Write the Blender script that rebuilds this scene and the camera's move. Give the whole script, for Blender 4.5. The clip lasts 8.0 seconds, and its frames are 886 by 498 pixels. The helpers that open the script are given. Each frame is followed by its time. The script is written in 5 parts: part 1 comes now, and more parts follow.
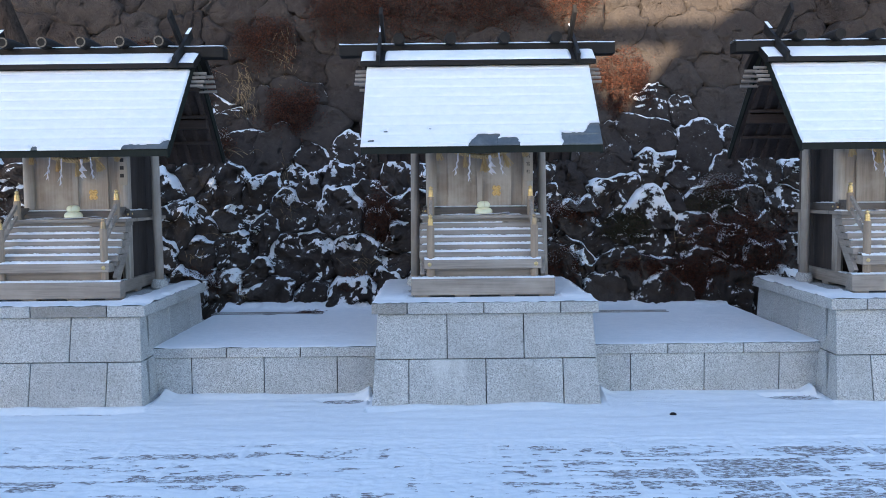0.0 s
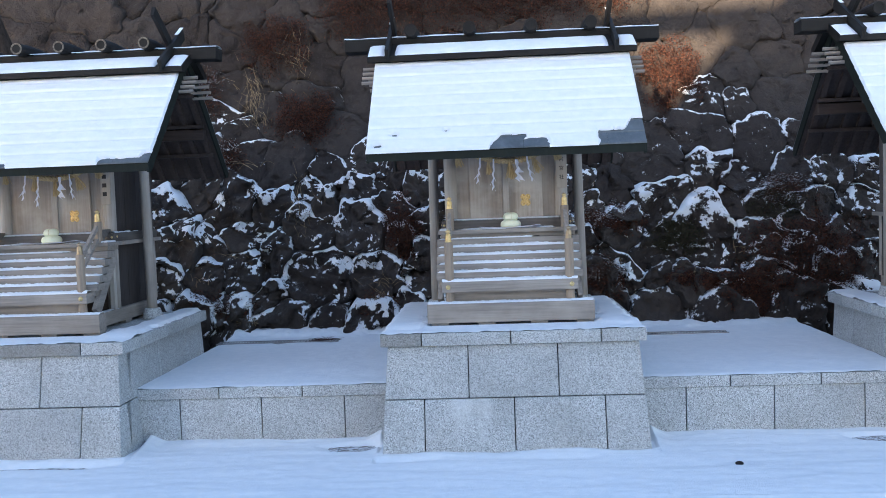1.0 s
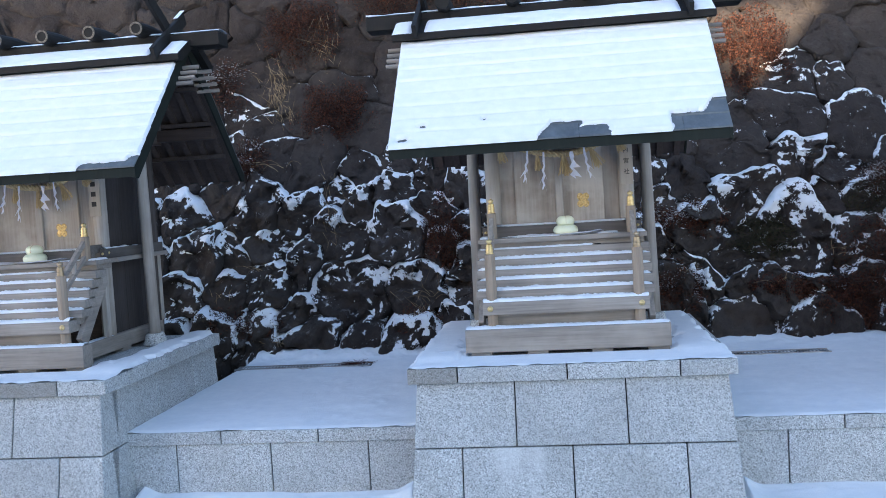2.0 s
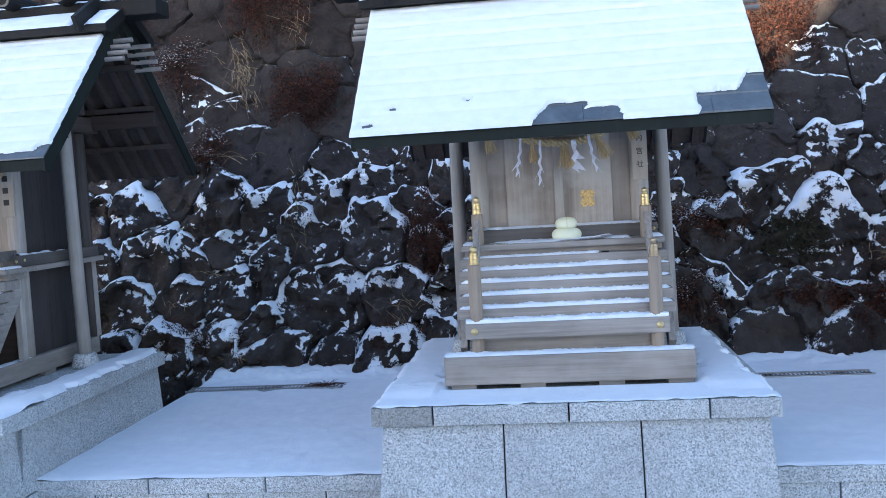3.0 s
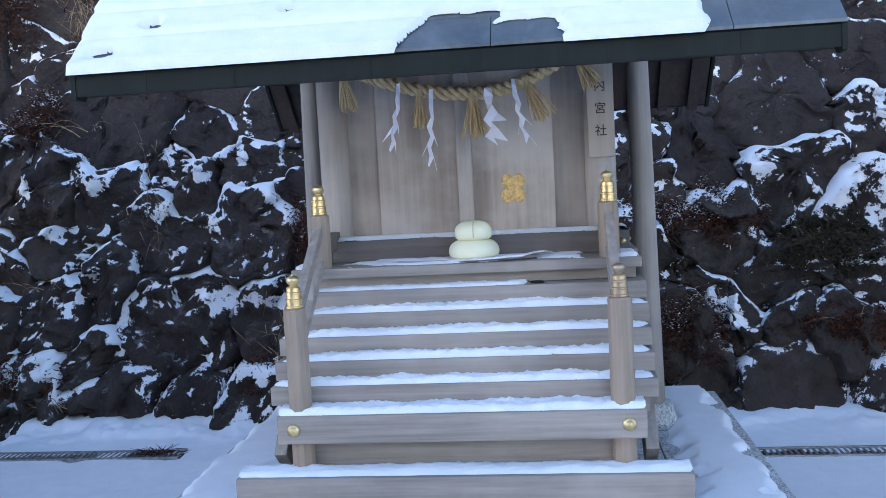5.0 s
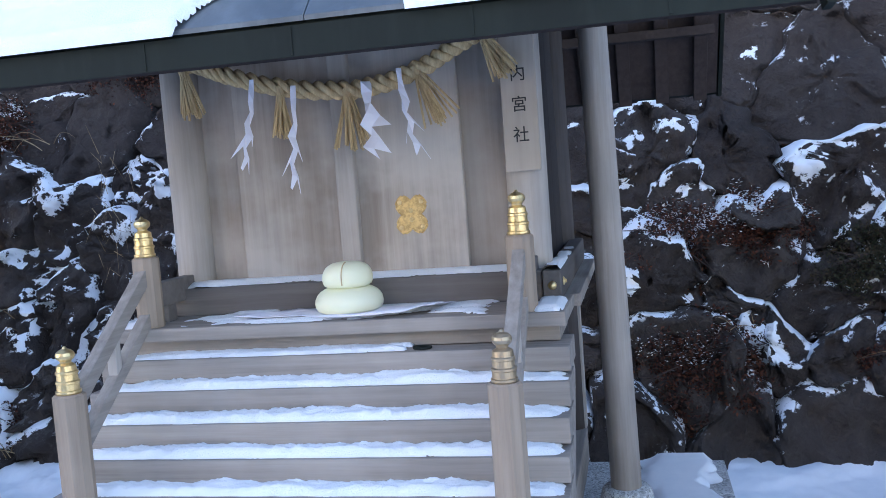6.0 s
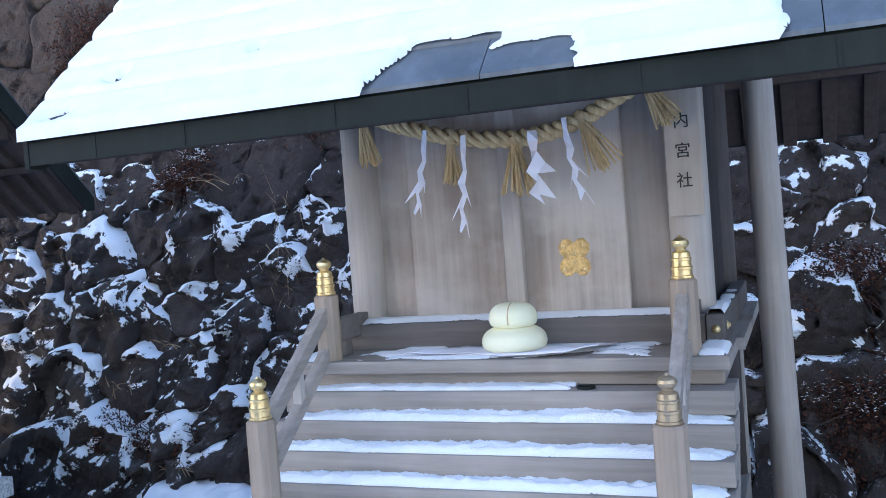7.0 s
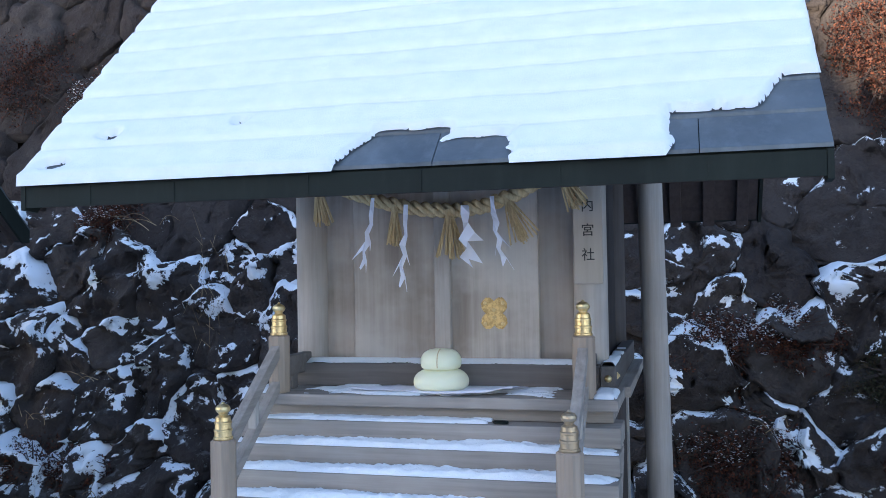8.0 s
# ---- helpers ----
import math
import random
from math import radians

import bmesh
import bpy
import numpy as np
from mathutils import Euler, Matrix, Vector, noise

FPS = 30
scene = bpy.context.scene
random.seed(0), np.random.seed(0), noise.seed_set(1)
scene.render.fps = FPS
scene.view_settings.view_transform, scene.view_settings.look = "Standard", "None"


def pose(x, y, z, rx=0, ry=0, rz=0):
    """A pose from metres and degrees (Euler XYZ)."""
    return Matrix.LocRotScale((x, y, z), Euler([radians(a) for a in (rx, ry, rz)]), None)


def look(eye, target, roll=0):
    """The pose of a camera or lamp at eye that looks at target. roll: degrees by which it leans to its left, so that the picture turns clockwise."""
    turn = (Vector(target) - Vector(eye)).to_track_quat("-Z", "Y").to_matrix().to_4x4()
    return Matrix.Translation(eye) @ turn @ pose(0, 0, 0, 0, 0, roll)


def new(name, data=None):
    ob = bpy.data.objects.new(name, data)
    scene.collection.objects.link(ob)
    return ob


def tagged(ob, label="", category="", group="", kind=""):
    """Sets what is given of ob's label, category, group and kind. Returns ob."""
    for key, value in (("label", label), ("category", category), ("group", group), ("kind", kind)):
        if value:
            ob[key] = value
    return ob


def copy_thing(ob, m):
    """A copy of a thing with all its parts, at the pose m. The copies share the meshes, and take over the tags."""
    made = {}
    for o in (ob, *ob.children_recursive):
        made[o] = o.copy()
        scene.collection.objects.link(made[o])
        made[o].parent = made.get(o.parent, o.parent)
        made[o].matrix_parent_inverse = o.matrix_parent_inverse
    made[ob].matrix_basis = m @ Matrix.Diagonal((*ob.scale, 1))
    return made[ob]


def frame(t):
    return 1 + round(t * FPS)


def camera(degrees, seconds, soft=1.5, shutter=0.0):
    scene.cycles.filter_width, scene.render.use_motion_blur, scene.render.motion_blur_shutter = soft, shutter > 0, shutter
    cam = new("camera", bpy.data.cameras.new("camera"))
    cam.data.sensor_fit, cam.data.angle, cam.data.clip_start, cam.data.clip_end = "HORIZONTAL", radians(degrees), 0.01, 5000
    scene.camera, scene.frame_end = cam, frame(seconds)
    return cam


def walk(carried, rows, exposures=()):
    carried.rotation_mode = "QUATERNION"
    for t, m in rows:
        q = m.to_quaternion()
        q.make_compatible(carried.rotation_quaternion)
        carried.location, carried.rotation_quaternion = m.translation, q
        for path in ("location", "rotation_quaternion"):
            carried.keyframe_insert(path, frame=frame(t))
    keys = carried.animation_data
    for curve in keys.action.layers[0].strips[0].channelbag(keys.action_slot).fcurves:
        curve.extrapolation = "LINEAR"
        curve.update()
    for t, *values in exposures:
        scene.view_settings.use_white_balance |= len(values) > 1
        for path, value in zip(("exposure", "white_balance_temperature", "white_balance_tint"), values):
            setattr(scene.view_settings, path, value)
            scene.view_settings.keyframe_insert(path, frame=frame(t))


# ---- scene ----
cam = camera(52.0, 8.0, soft=0.9)
PATH = [
    (0, (-0.307, 0.373, 1.653), (-0.312, 2.369, 1.524), -0.6),
    (0.5, (-0.224, 0.868, 1.662), (-0.343, 2.862, 1.553), -1.4),
    (1, (-0.084, 1.385, 1.665), (-0.202, 3.379, 1.558), -2.1),
    (1.5, (-0.035, 1.908, 1.675), (-0.194, 3.898, 1.561), -2.8),
    (1.7, (-0.025, 2.145, 1.688), (-0.228, 4.131, 1.575), -3.1),
    (2.8, (-0.007, 3.346, 1.737), (-0.301, 5.321, 1.625), -3.8),
    (3, (-0.02, 3.49, 1.726), (-0.271, 5.47, 1.6), -3.4),
    (3.5, (0.006, 4.023, 1.715), (-0.186, 6.009, 1.586), -3.9),
    (4, (0.009, 4.524, 1.707), (-0.164, 6.51, 1.544), -3.9),
    (4.5, (0.148, 5.033, 1.702), (-0.003, 7.021, 1.537), -3.5),
    (5, (0.256, 5.507, 1.693), (0.022, 7.487, 1.535), -3.0),
    (5.2, (0.356, 5.69, 1.675), (0.125, 7.67, 1.51), -3.1),
    (6.3, (0.719, 6.374, 1.735), (0.123, 8.278, 1.606), -4.4),
    (6.5, (0.728, 6.362, 1.733), (0.026, 8.232, 1.637), -4.2),
    (7, (0.664, 6.208, 1.751), (-0.069, 8.068, 1.696), -4.3),
    (7.5, (0.588, 5.998, 1.8), (0.147, 7.949, 1.77), -1.9),
    (8, (0.687, 5.811, 1.775), (0.171, 7.742, 1.82), -1.0),
]
walk(cam, [(t, look(eye, target, roll)) for t, eye, target, roll in PATH], [(0, 1.89, 5720, 17), (1.5, 2.03, 5780, 17), (3, 2.14, 5420, 18), (5, 2.17, 5430, 20), (6.4, 2.42, 5550, 22), (7, 2.42, 5500, 21), (8, 2.03, 5350, 18)])

# ---- light ----
SUN = Vector((-0.32, -0.93, 0.17)).normalized()
world = bpy.data.worlds.new("sky")
scene.world = world
world.use_nodes = True
wn = world.node_tree
sky = wn.nodes.new("ShaderNodeTexSky")
sky.sky_type = "NISHITA"
sky.sun_disc = False
sky.sun_elevation = math.asin(SUN.z)
sky.sun_rotation = math.atan2(SUN.x, SUN.y)
sky.air_density, sky.dust_density, sky.ozone_density = 1.0, 1.0, 1.0
wn.links.new(sky.outputs[0], wn.nodes["Background"].inputs[0])
wn.nodes["Background"].inputs[1].default_value = 0.15
sun_data = bpy.data.lights.new("sun", "SUN")
sun_data.energy, sun_data.angle, sun_data.color = 5.0, radians(0.6), (1.0, 0.80, 0.50)
sun_ob = new("sun", sun_data)
sun_ob.matrix_world = look((-8, -20, 20), Vector((-8, -20, 20)) - SUN)


# ---- materials ----
class Mat:
    """A node material with a Principled surface and short ways to wire it."""

    def __init__(self, name, rough=0.6, metal=0.0, spec=0.5):
        self.m = bpy.data.materials.new(name)
        self.m.use_nodes = True
        self.t = self.m.node_tree
        self.b = self.t.nodes["Principled BSDF"]
        self.b.inputs["Roughness"].default_value = rough
        self.b.inputs["Metallic"].default_value = metal
        self.b.inputs["Specular IOR Level"].default_value = spec

    def node(self, kind, **kw):
        n = self.t.nodes.new(kind)
        for k, v in kw.items():
            n.inputs[k].default_value = v
        return n

    def link(self, a, b):
        self.t.links.new(a, b)

    def coords(self, scale=(1, 1, 1), kind="Object"):
        tc = self.node("ShaderNodeTexCoord")
        mp = self.node("ShaderNodeMapping")
        mp.inputs["Scale"].default_value = scale
        self.link(tc.outputs[kind], mp.inputs["Vector"])
        return mp.outputs[0]

    def world(self, scale=(1, 1, 1)):
        g = self.node("ShaderNodeNewGeometry")
        mp = self.node("ShaderNodeMapping")
        mp.inputs["Scale"].default_value = scale
        self.link(g.outputs["Position"], mp.inputs["Vector"])
        return mp.outputs[0]

    def noise(self, vec, scale, detail=5, rough=0.6):
        n = self.node("ShaderNodeTexNoise", Scale=scale, Detail=detail, Roughness=rough)
        self.link(vec, n.inputs["Vector"])
        return n.outputs["Fac"]

    def ramp(self, fac, stops):
        r = self.node("ShaderNodeValToRGB")
        els = r.color_ramp.elements
        while len(els) < len(stops):
            els.new(0.5)
        for e, (p, c) in zip(els, stops):
            e.position = p
            e.color = (*c, 1) if isinstance(c, tuple) else (c, c, c, 1)
        self.link(fac, r.inputs[0])
        return r.outputs[0]

    def mix(self, fac, a, b, mode="MIX"):
        n = self.t.nodes.new("ShaderNodeMix")
        n.data_type, n.blend_type = "RGBA", mode
        for sock, v in ((n.inputs[0], fac), (n.inputs[6], a), (n.inputs[7], b)):
            if isinstance(v, tuple):
                sock.default_value = (*v, 1)
            elif isinstance(v, (int, float)):
                sock.default_value = v
            else:
                self.link(v, sock)
        return n.outputs[2]

    def math(self, op, a, b=0.0, clamp=False):
        n = self.t.nodes.new("ShaderNodeMath")
        n.operation, n.use_clamp = op, clamp
        for sock, v in ((n.inputs[0], a), (n.inputs[1], b)):
            if isinstance(v, (int, float)):
                sock.default_value = v
            else:
                self.link(v, sock)
        return n.outputs[0]

    def random(self):
        return self.node("ShaderNodeObjectInfo").outputs["Random"]

    def colour(self, c):
        if isinstance(c, tuple):
            self.b.inputs["Base Color"].default_value = (*c, 1)
        else:
            self.link(c, self.b.inputs["Base Color"])
        return self

    def bump(self, h, strength=0.3, dist=0.01):
        n = self.node("ShaderNodeBump", Strength=strength, Distance=dist)
        self.link(h, n.inputs["Height"])
        self.link(n.outputs[0], self.b.inputs["Normal"])
        return self

    def rough(self, r):
        self.link(r, self.b.inputs["Roughness"])
        return self


def wood(name, light, dark, along, grain=1.0, streak=0.5):
    """Weathered planed timber; along: the axis of the grain."""
    m = Mat(name, 0.75, spec=0.25)
    s = [55 * grain] * 3
    s["xyz".index(along)] = 2.2
    v = m.coords(tuple(s))
    fine = m.noise(v, 1.0, 6, 0.65)
    s2 = [9.0] * 3
    s2["xyz".index(along)] = 1.1
    broad = m.noise(m.coords(tuple(s2)), 1.0, 4, 0.6)
    blot = m.noise(m.world((3.2, 3.2, 3.2)), 1.0, 4, 0.6)
    c = m.mix(m.ramp(fine, [(0.3, 0.0), (0.7, 1.0)]), dark, light)
    c = m.mix(m.ramp(broad, [(0.35, 0.0), (0.75, streak)]), c, tuple(0.5 * a for a in dark))
    c = m.mix(m.ramp(blot, [(0.45, 0.0), (0.7, 0.35)]), c, tuple(1.25 * a for a in light))
    c = m.mix(m.math("MULTIPLY", m.random(), 0.22), c, tuple(0.6 * a for a in light))
    m.colour(c).bump(fine, 0.35, 0.003)
    return m.m


def granite_mat(name):
    m = Mat(name, 0.7, spec=0.3)
    v = m.world()
    speck = m.noise(v, 230, 2, 0.7)
    grains = m.node("ShaderNodeTexVoronoi", Scale=150.0)
    m.link(v, grains.inputs["Vector"])
    c = m.ramp(grains.outputs["Color"], [(0.10, (0.22, 0.225, 0.22)), (0.3, (0.45, 0.46, 0.45)), (0.6, (0.61, 0.62, 0.61)), (0.88, (0.78, 0.79, 0.77))])
    c = m.mix(m.ramp(speck, [(0.36, 1.0), (0.44, 0.0)]), c, (0.07, 0.07, 0.075))
    cloud = m.noise(v, 2.3, 5, 0.65)
    c = m.mix(m.ramp(cloud, [(0.42, 0.0), (0.72, 0.45)]), c, (0.27, 0.26, 0.235))
    c = m.mix(m.math("MULTIPLY", m.random(), 0.28), c, (0.28, 0.28, 0.275))
    m.colour(c).bump(speck, 0.25, 0.002)
    return m


granite = granite_mat("granite").m
stained = granite_mat("granite_stained")
stained.colour(stained.mix(0.6, stained.b.inputs["Base Color"].links[0].from_socket, (0.16, 0.14, 0.115)))
stained = stained.m

limed = granite_mat("granite_limed")
_v = limed.world((9, 9, 1.2))
_n = limed.noise(_v, 1.0, 4, 0.6)
_sep = limed.node("ShaderNodeSeparateXYZ")
limed.link(limed.world(), _sep.inputs[0])
_up = limed.math("MULTIPLY", limed.math("SUBTRACT", _sep.outputs[2], 0.02), 1.1)
_edge = limed.math("MULTIPLY", limed.math("SUBTRACT", 0.17, limed.math("ABSOLUTE", limed.math("ADD", _sep.outputs[0], 0.30))), 16.0, True)
_fac = limed.math("MULTIPLY", limed.ramp(limed.math("ADD", _n, _up), [(0.60, 0.0), (0.86, 0.6)]), _edge)
limed.colour(limed.mix(_fac, limed.b.inputs["Base Color"].links[0].from_socket, (0.68, 0.68, 0.66)))
limed = limed.m


def snow_mat():
    m = Mat("snow", 0.65, spec=0.3)
    v = m.world()
    n1, n2 = m.noise(v, 260, 3, 0.7), m.noise(v, 14, 4, 0.6)
    m.colour(m.mix(m.ramp(n2, [(0.35, 0.0), (0.7, 1.0)]), (0.85, 0.87, 0.89), (0.91, 0.92, 0.93)))
    m.bump(m.math("ADD", n1, m.math("MULTIPLY", n2, 1.2)), 0.45, 0.006)
    return m.m


snow = snow_mat()
timber_x = wood("timber_grey", (0.425, 0.375, 0.325), (0.24, 0.207, 0.178), "x")
timber_y = wood("timber_grey_side", (0.425, 0.375, 0.325), (0.235, 0.202, 0.175), "y")
timber_z = wood("timber_grey_upright", (0.525, 0.472, 0.415), (0.325, 0.285, 0.245), "z", 0.8, 0.4)
rail_dark = wood("rail_timber", (0.22, 0.195, 0.175), (0.13, 0.115, 0.105), "x")
newel_wood = wood("timber_brown_upright", (0.40, 0.315, 0.235), (0.27, 0.205, 0.15), "z", 1.0, 0.3)
def silvered():
    m = Mat("door_board", 0.75, spec=0.25)
    fine = m.noise(m.coords((60, 60, 2.0)), 1.0, 6, 0.65)
    streak = m.noise(m.world((11, 11, 0.9)), 1.0, 5, 0.6)
    cloud = m.noise(m.world((2.6, 2.6, 3.2)), 1.0, 5, 0.6)
    c = m.mix(m.ramp(fine, [(0.3, 0.0), (0.7, 1.0)]), (0.30, 0.255, 0.212), (0.48, 0.415, 0.35))
    c = m.mix(m.ramp(streak, [(0.48, 0.0), (0.66, 0.6)]), c, (0.19, 0.15, 0.12))
    c = m.mix(m.ramp(cloud, [(0.44, 0.0), (0.62, 0.6)]), c, (0.60, 0.55, 0.485))
    c = m.mix(m.math("MULTIPLY", m.random(), 0.42), c, (0.23, 0.185, 0.152))
    m.colour(c).bump(fine, 0.35, 0.003)
    return m.m


door_wood = silvered()
sign_wood = wood("sign_board", (0.46, 0.40, 0.33), (0.36, 0.31, 0.25), "z", 0.8, 0.2)
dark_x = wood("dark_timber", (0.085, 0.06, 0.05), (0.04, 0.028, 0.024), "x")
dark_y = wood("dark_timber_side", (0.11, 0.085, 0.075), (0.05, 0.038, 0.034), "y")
# brown rafter timber, its colour lowered for the shade under the roof
rafter_shaded = wood("rafter_timber_shaded", (0.085, 0.064, 0.056), (0.045, 0.033, 0.029), "y")
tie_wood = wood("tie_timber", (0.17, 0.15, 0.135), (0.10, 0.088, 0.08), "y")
# dark side boards, deepened to put the flank's shade into the colour
side_shaded = wood("side_board_shaded", (0.075, 0.064, 0.06), (0.042, 0.035, 0.032), "z")
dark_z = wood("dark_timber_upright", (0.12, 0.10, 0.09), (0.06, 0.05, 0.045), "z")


def copper(name, base, alt, rough, metal=0.35):
    m = Mat(name, rough, metal, 0.5 if metal else 0.2)
    v = m.world()
    n1, n2 = m.noise(v, 6, 5, 0.65), m.noise(m.world((30, 30, 5)), 1.0, 4, 0.6)
    c = m.mix(m.ramp(n1, [(0.35, 0.0), (0.68, 1.0)]), base, alt)
    c = m.mix(m.ramp(n2, [(0.5, 0.0), (0.8, 0.4)]), c, tuple(1.5 * a for a in alt))
    m.colour(c).bump(n1, 0.12, 0.004)
    m.rough(m.ramp(n1, [(0.3, rough - 0.1), (0.7, rough + 0.15)]))
    return m.m


sheet = copper("copper_sheet", (0.10, 0.115, 0.125), (0.16, 0.18, 0.19), 0.38)
fascia = copper("copper_fascia", (0.011, 0.014, 0.011), (0.020, 0.024, 0.019), 0.72, 0.0)

ridge_dark = copper("ridge_copper", (0.012, 0.011, 0.010), (0.022, 0.020, 0.018), 0.6, 0.0)

gold = Mat("gilt_brass", 0.34, 0.85)
_g = gold.noise(gold.world(), 60, 4, 0.7)
gold.colour(gold.mix(gold.ramp(_g, [(0.35, 0.0), (0.65, 1.0)]), (0.86, 0.67, 0.34), (0.62, 0.45, 0.20))).bump(_g, 0.15, 0.001)
gold = gold.m
gilt_plate = Mat("gilt_plate", 0.5, 0.45)
_g = gilt_plate.noise(gilt_plate.world(), 70, 4, 0.7)
gilt_plate.colour(gilt_plate.mix(gilt_plate.ramp(_g, [(0.4, 0.0), (0.6, 1.0)]), (0.80, 0.57, 0.22), (0.52, 0.33, 0.12))).bump(_g, 0.25, 0.001)
gilt_plate = gilt_plate.m
bronze = Mat("tarnished_brass", 0.40, 0.75)
_g = bronze.noise(bronze.world(), 45, 4, 0.7)
bronze.colour(bronze.mix(_g, (0.50, 0.36, 0.20), (0.38, 0.32, 0.24))).bump(_g, 0.15, 0.001)
bronze = bronze.m
mochi_m = Mat("rice_cake", 0.5, spec=0.4)
mochi_m.b.inputs["Subsurface Weight"].default_value = 0.15
mochi_m.b.inputs["Subsurface Radius"].default_value = (0.01, 0.008, 0.005)
mochi_m.colour(mochi_m.mix(mochi_m.noise(mochi_m.coords(), 18, 3), (0.80, 0.78, 0.52), (0.85, 0.83, 0.61)))
mochi_m = mochi_m.m
paper = Mat("white_paper", 0.8, spec=0.2)
paper.colour(paper.mix(paper.noise(paper.coords(), 25, 3), (0.74, 0.73, 0.80), (0.84, 0.83, 0.88)))
paper = paper.m
straw = Mat("rice_straw", 0.75, spec=0.25)
_s = straw.noise(straw.coords((90, 90, 9)), 1.0, 4, 0.7)
straw.colour(straw.mix(straw.ramp(_s, [(0.3, 0.0), (0.7, 1.0)]), (0.36, 0.25, 0.12), (0.68, 0.52, 0.28))).bump(_s, 0.6, 0.004)
straw = straw.m
steel = Mat("galvanised_steel", 0.5, 0.6)
_z = steel.noise(steel.world(), 35, 5, 0.7)
steel.colour(steel.mix(steel.ramp(_z, [(0.35, 0.0), (0.65, 1.0)]), (0.20, 0.19, 0.18), (0.42, 0.42, 0.42))).bump(_z, 0.2, 0.002)
steel = steel.m
band = Mat("worn_band", 0.6, 0.2)
band.colour(band.mix(band.ramp(band.noise(band.world(), 50, 5, 0.7), [(0.4, 0.0), (0.6, 1.0)]), (0.20, 0.17, 0.13), (0.08, 0.065, 0.05)))
band = band.m
bark = Mat("bark", 0.9, spec=0.2)
_k = bark.noise(bark.coords((30, 30, 5)), 1.0, 6, 0.7)
bark.colour(bark.mix(bark.ramp(_k, [(0.35, 0.0), (0.65, 1.0)]), (0.018, 0.013, 0.010), (0.070, 0.050, 0.038))).bump(_k, 0.9, 0.02)
bark = bark.m
ink = Mat("black_ink", 0.6).colour((0.02, 0.018, 0.016)).m
joint = Mat("joint_shadow", 0.95)
joint.colour(joint.mix(joint.noise(joint.world(), 30, 4), (0.03, 0.029, 0.027), (0.07, 0.066, 0.06)))
joint = joint.m


def stone_mat(name):
    m = Mat(name, 0.85, spec=0.25)
    v = m.world()
    n1, n2, n3 = m.noise(v, 3.0, 6, 0.65), m.noise(v, 22, 5, 0.7), m.noise(v, 90, 3, 0.7)
    c = m.mix(m.ramp(n1, [(0.35, 0.0), (0.66, 1.0)]), (0.021, 0.016, 0.014), (0.056, 0.045, 0.039))
    c = m.mix(m.math("MULTIPLY", m.random(), 0.5), c, (0.082, 0.069, 0.060))
    c = m.mix(m.ramp(n2, [(0.57, 0.0), (0.72, 0.35)]), c, (0.115, 0.103, 0.094))
    c = m.mix(m.ramp(n2, [(0.3, 0.6), (0.42, 0.0)]), c, (0.02, 0.016, 0.015))
    chips = m.node("ShaderNodeTexVoronoi", Scale=9.0)
    m.link(m.mix(0.12, v, m.node("ShaderNodeTexNoise", Scale=9.0).outputs["Color"]), chips.inputs["Vector"])
    c = m.mix(m.ramp(chips.outputs["Color"], [(0.2, 0.0), (0.9, 0.35)]), c, (0.045, 0.036, 0.033))
    crack = m.node("ShaderNodeTexVoronoi", Scale=9.0)
    crack.feature = "DISTANCE_TO_EDGE"
    m.link(chips.inputs["Vector"].links[0].from_socket, crack.inputs["Vector"])
    g = m.node("ShaderNodeNewGeometry")
    sep = m.node("ShaderNodeSeparateXYZ")
    m.link(g.outputs["Normal"], sep.inputs[0])
    # snow caught on the upper edges of the stones, ragged at its rim
    ledge = m.node("ShaderNodeAttribute")
    ledge.attribute_name = "ledge"
    fall = m.math("MULTIPLY", m.math("SUBTRACT", m.noise(v, 14, 8, 0.74), 0.5), 4.0)
    up = m.math("ADD", m.math("MULTIPLY", m.math("MAXIMUM", sep.outputs[2], 0.0), 0.45), fall)
    dust = m.ramp(m.math("ADD", up, ledge.outputs["Fac"]), [(0.54, 0.0), (0.58, 1.0)])
    dust = m.math("MULTIPLY", dust, m.ramp(ledge.outputs["Fac"], [(0.02, 0.0), (0.11, 1.0)]))
    m.colour(m.mix(dust, c, (0.86, 0.88, 0.90)))
    grain = m.math("ADD", m.math("ADD", n2, m.math("MULTIPLY", n3, 0.6)), m.math("MULTIPLY", m.math("MINIMUM", crack.outputs["Distance"], 0.12), 3.0))
    bare = m.math("SUBTRACT", 1.0, m.math("MULTIPLY", dust, 0.85))
    m.bump(m.math("ADD", m.math("MULTIPLY", grain, bare), m.math("MULTIPLY", dust, 1.3)), 0.6, 0.03)
    return m.m


rock = stone_mat("wall_stone")
soil = Mat("dark_earth", 0.95)
soil.colour(soil.mix(soil.noise(soil.world(), 14, 6, 0.7), (0.008, 0.006, 0.005), (0.026, 0.019, 0.016))).bump(soil.noise(soil.world(), 30, 5), 0.8, 0.03)
soil = soil.m


def leaf_mat(name, a, b, c3):
    m = Mat(name, 0.7, spec=0.2)
    g = m.node("ShaderNodeNewGeometry")
    m.colour(m.ramp(g.outputs["Random Per Island"], [(0.1, a), (0.5, b), (0.9, c3)]))
    return m.m


leaf_red = leaf_mat("dead_leaf", (0.018, 0.007, 0.005), (0.052, 0.018, 0.011), (0.130, 0.048, 0.025))
leaf_green = leaf_mat("winter_leaf", (0.02, 0.022, 0.012), (0.045, 0.045, 0.022), (0.07, 0.05, 0.028))
grass_dry = leaf_mat("dry_grass", (0.16, 0.11, 0.06), (0.28, 0.20, 0.11), (0.38, 0.29, 0.17))
twig = Mat("twig", 0.85).colour((0.05, 0.032, 0.024)).m

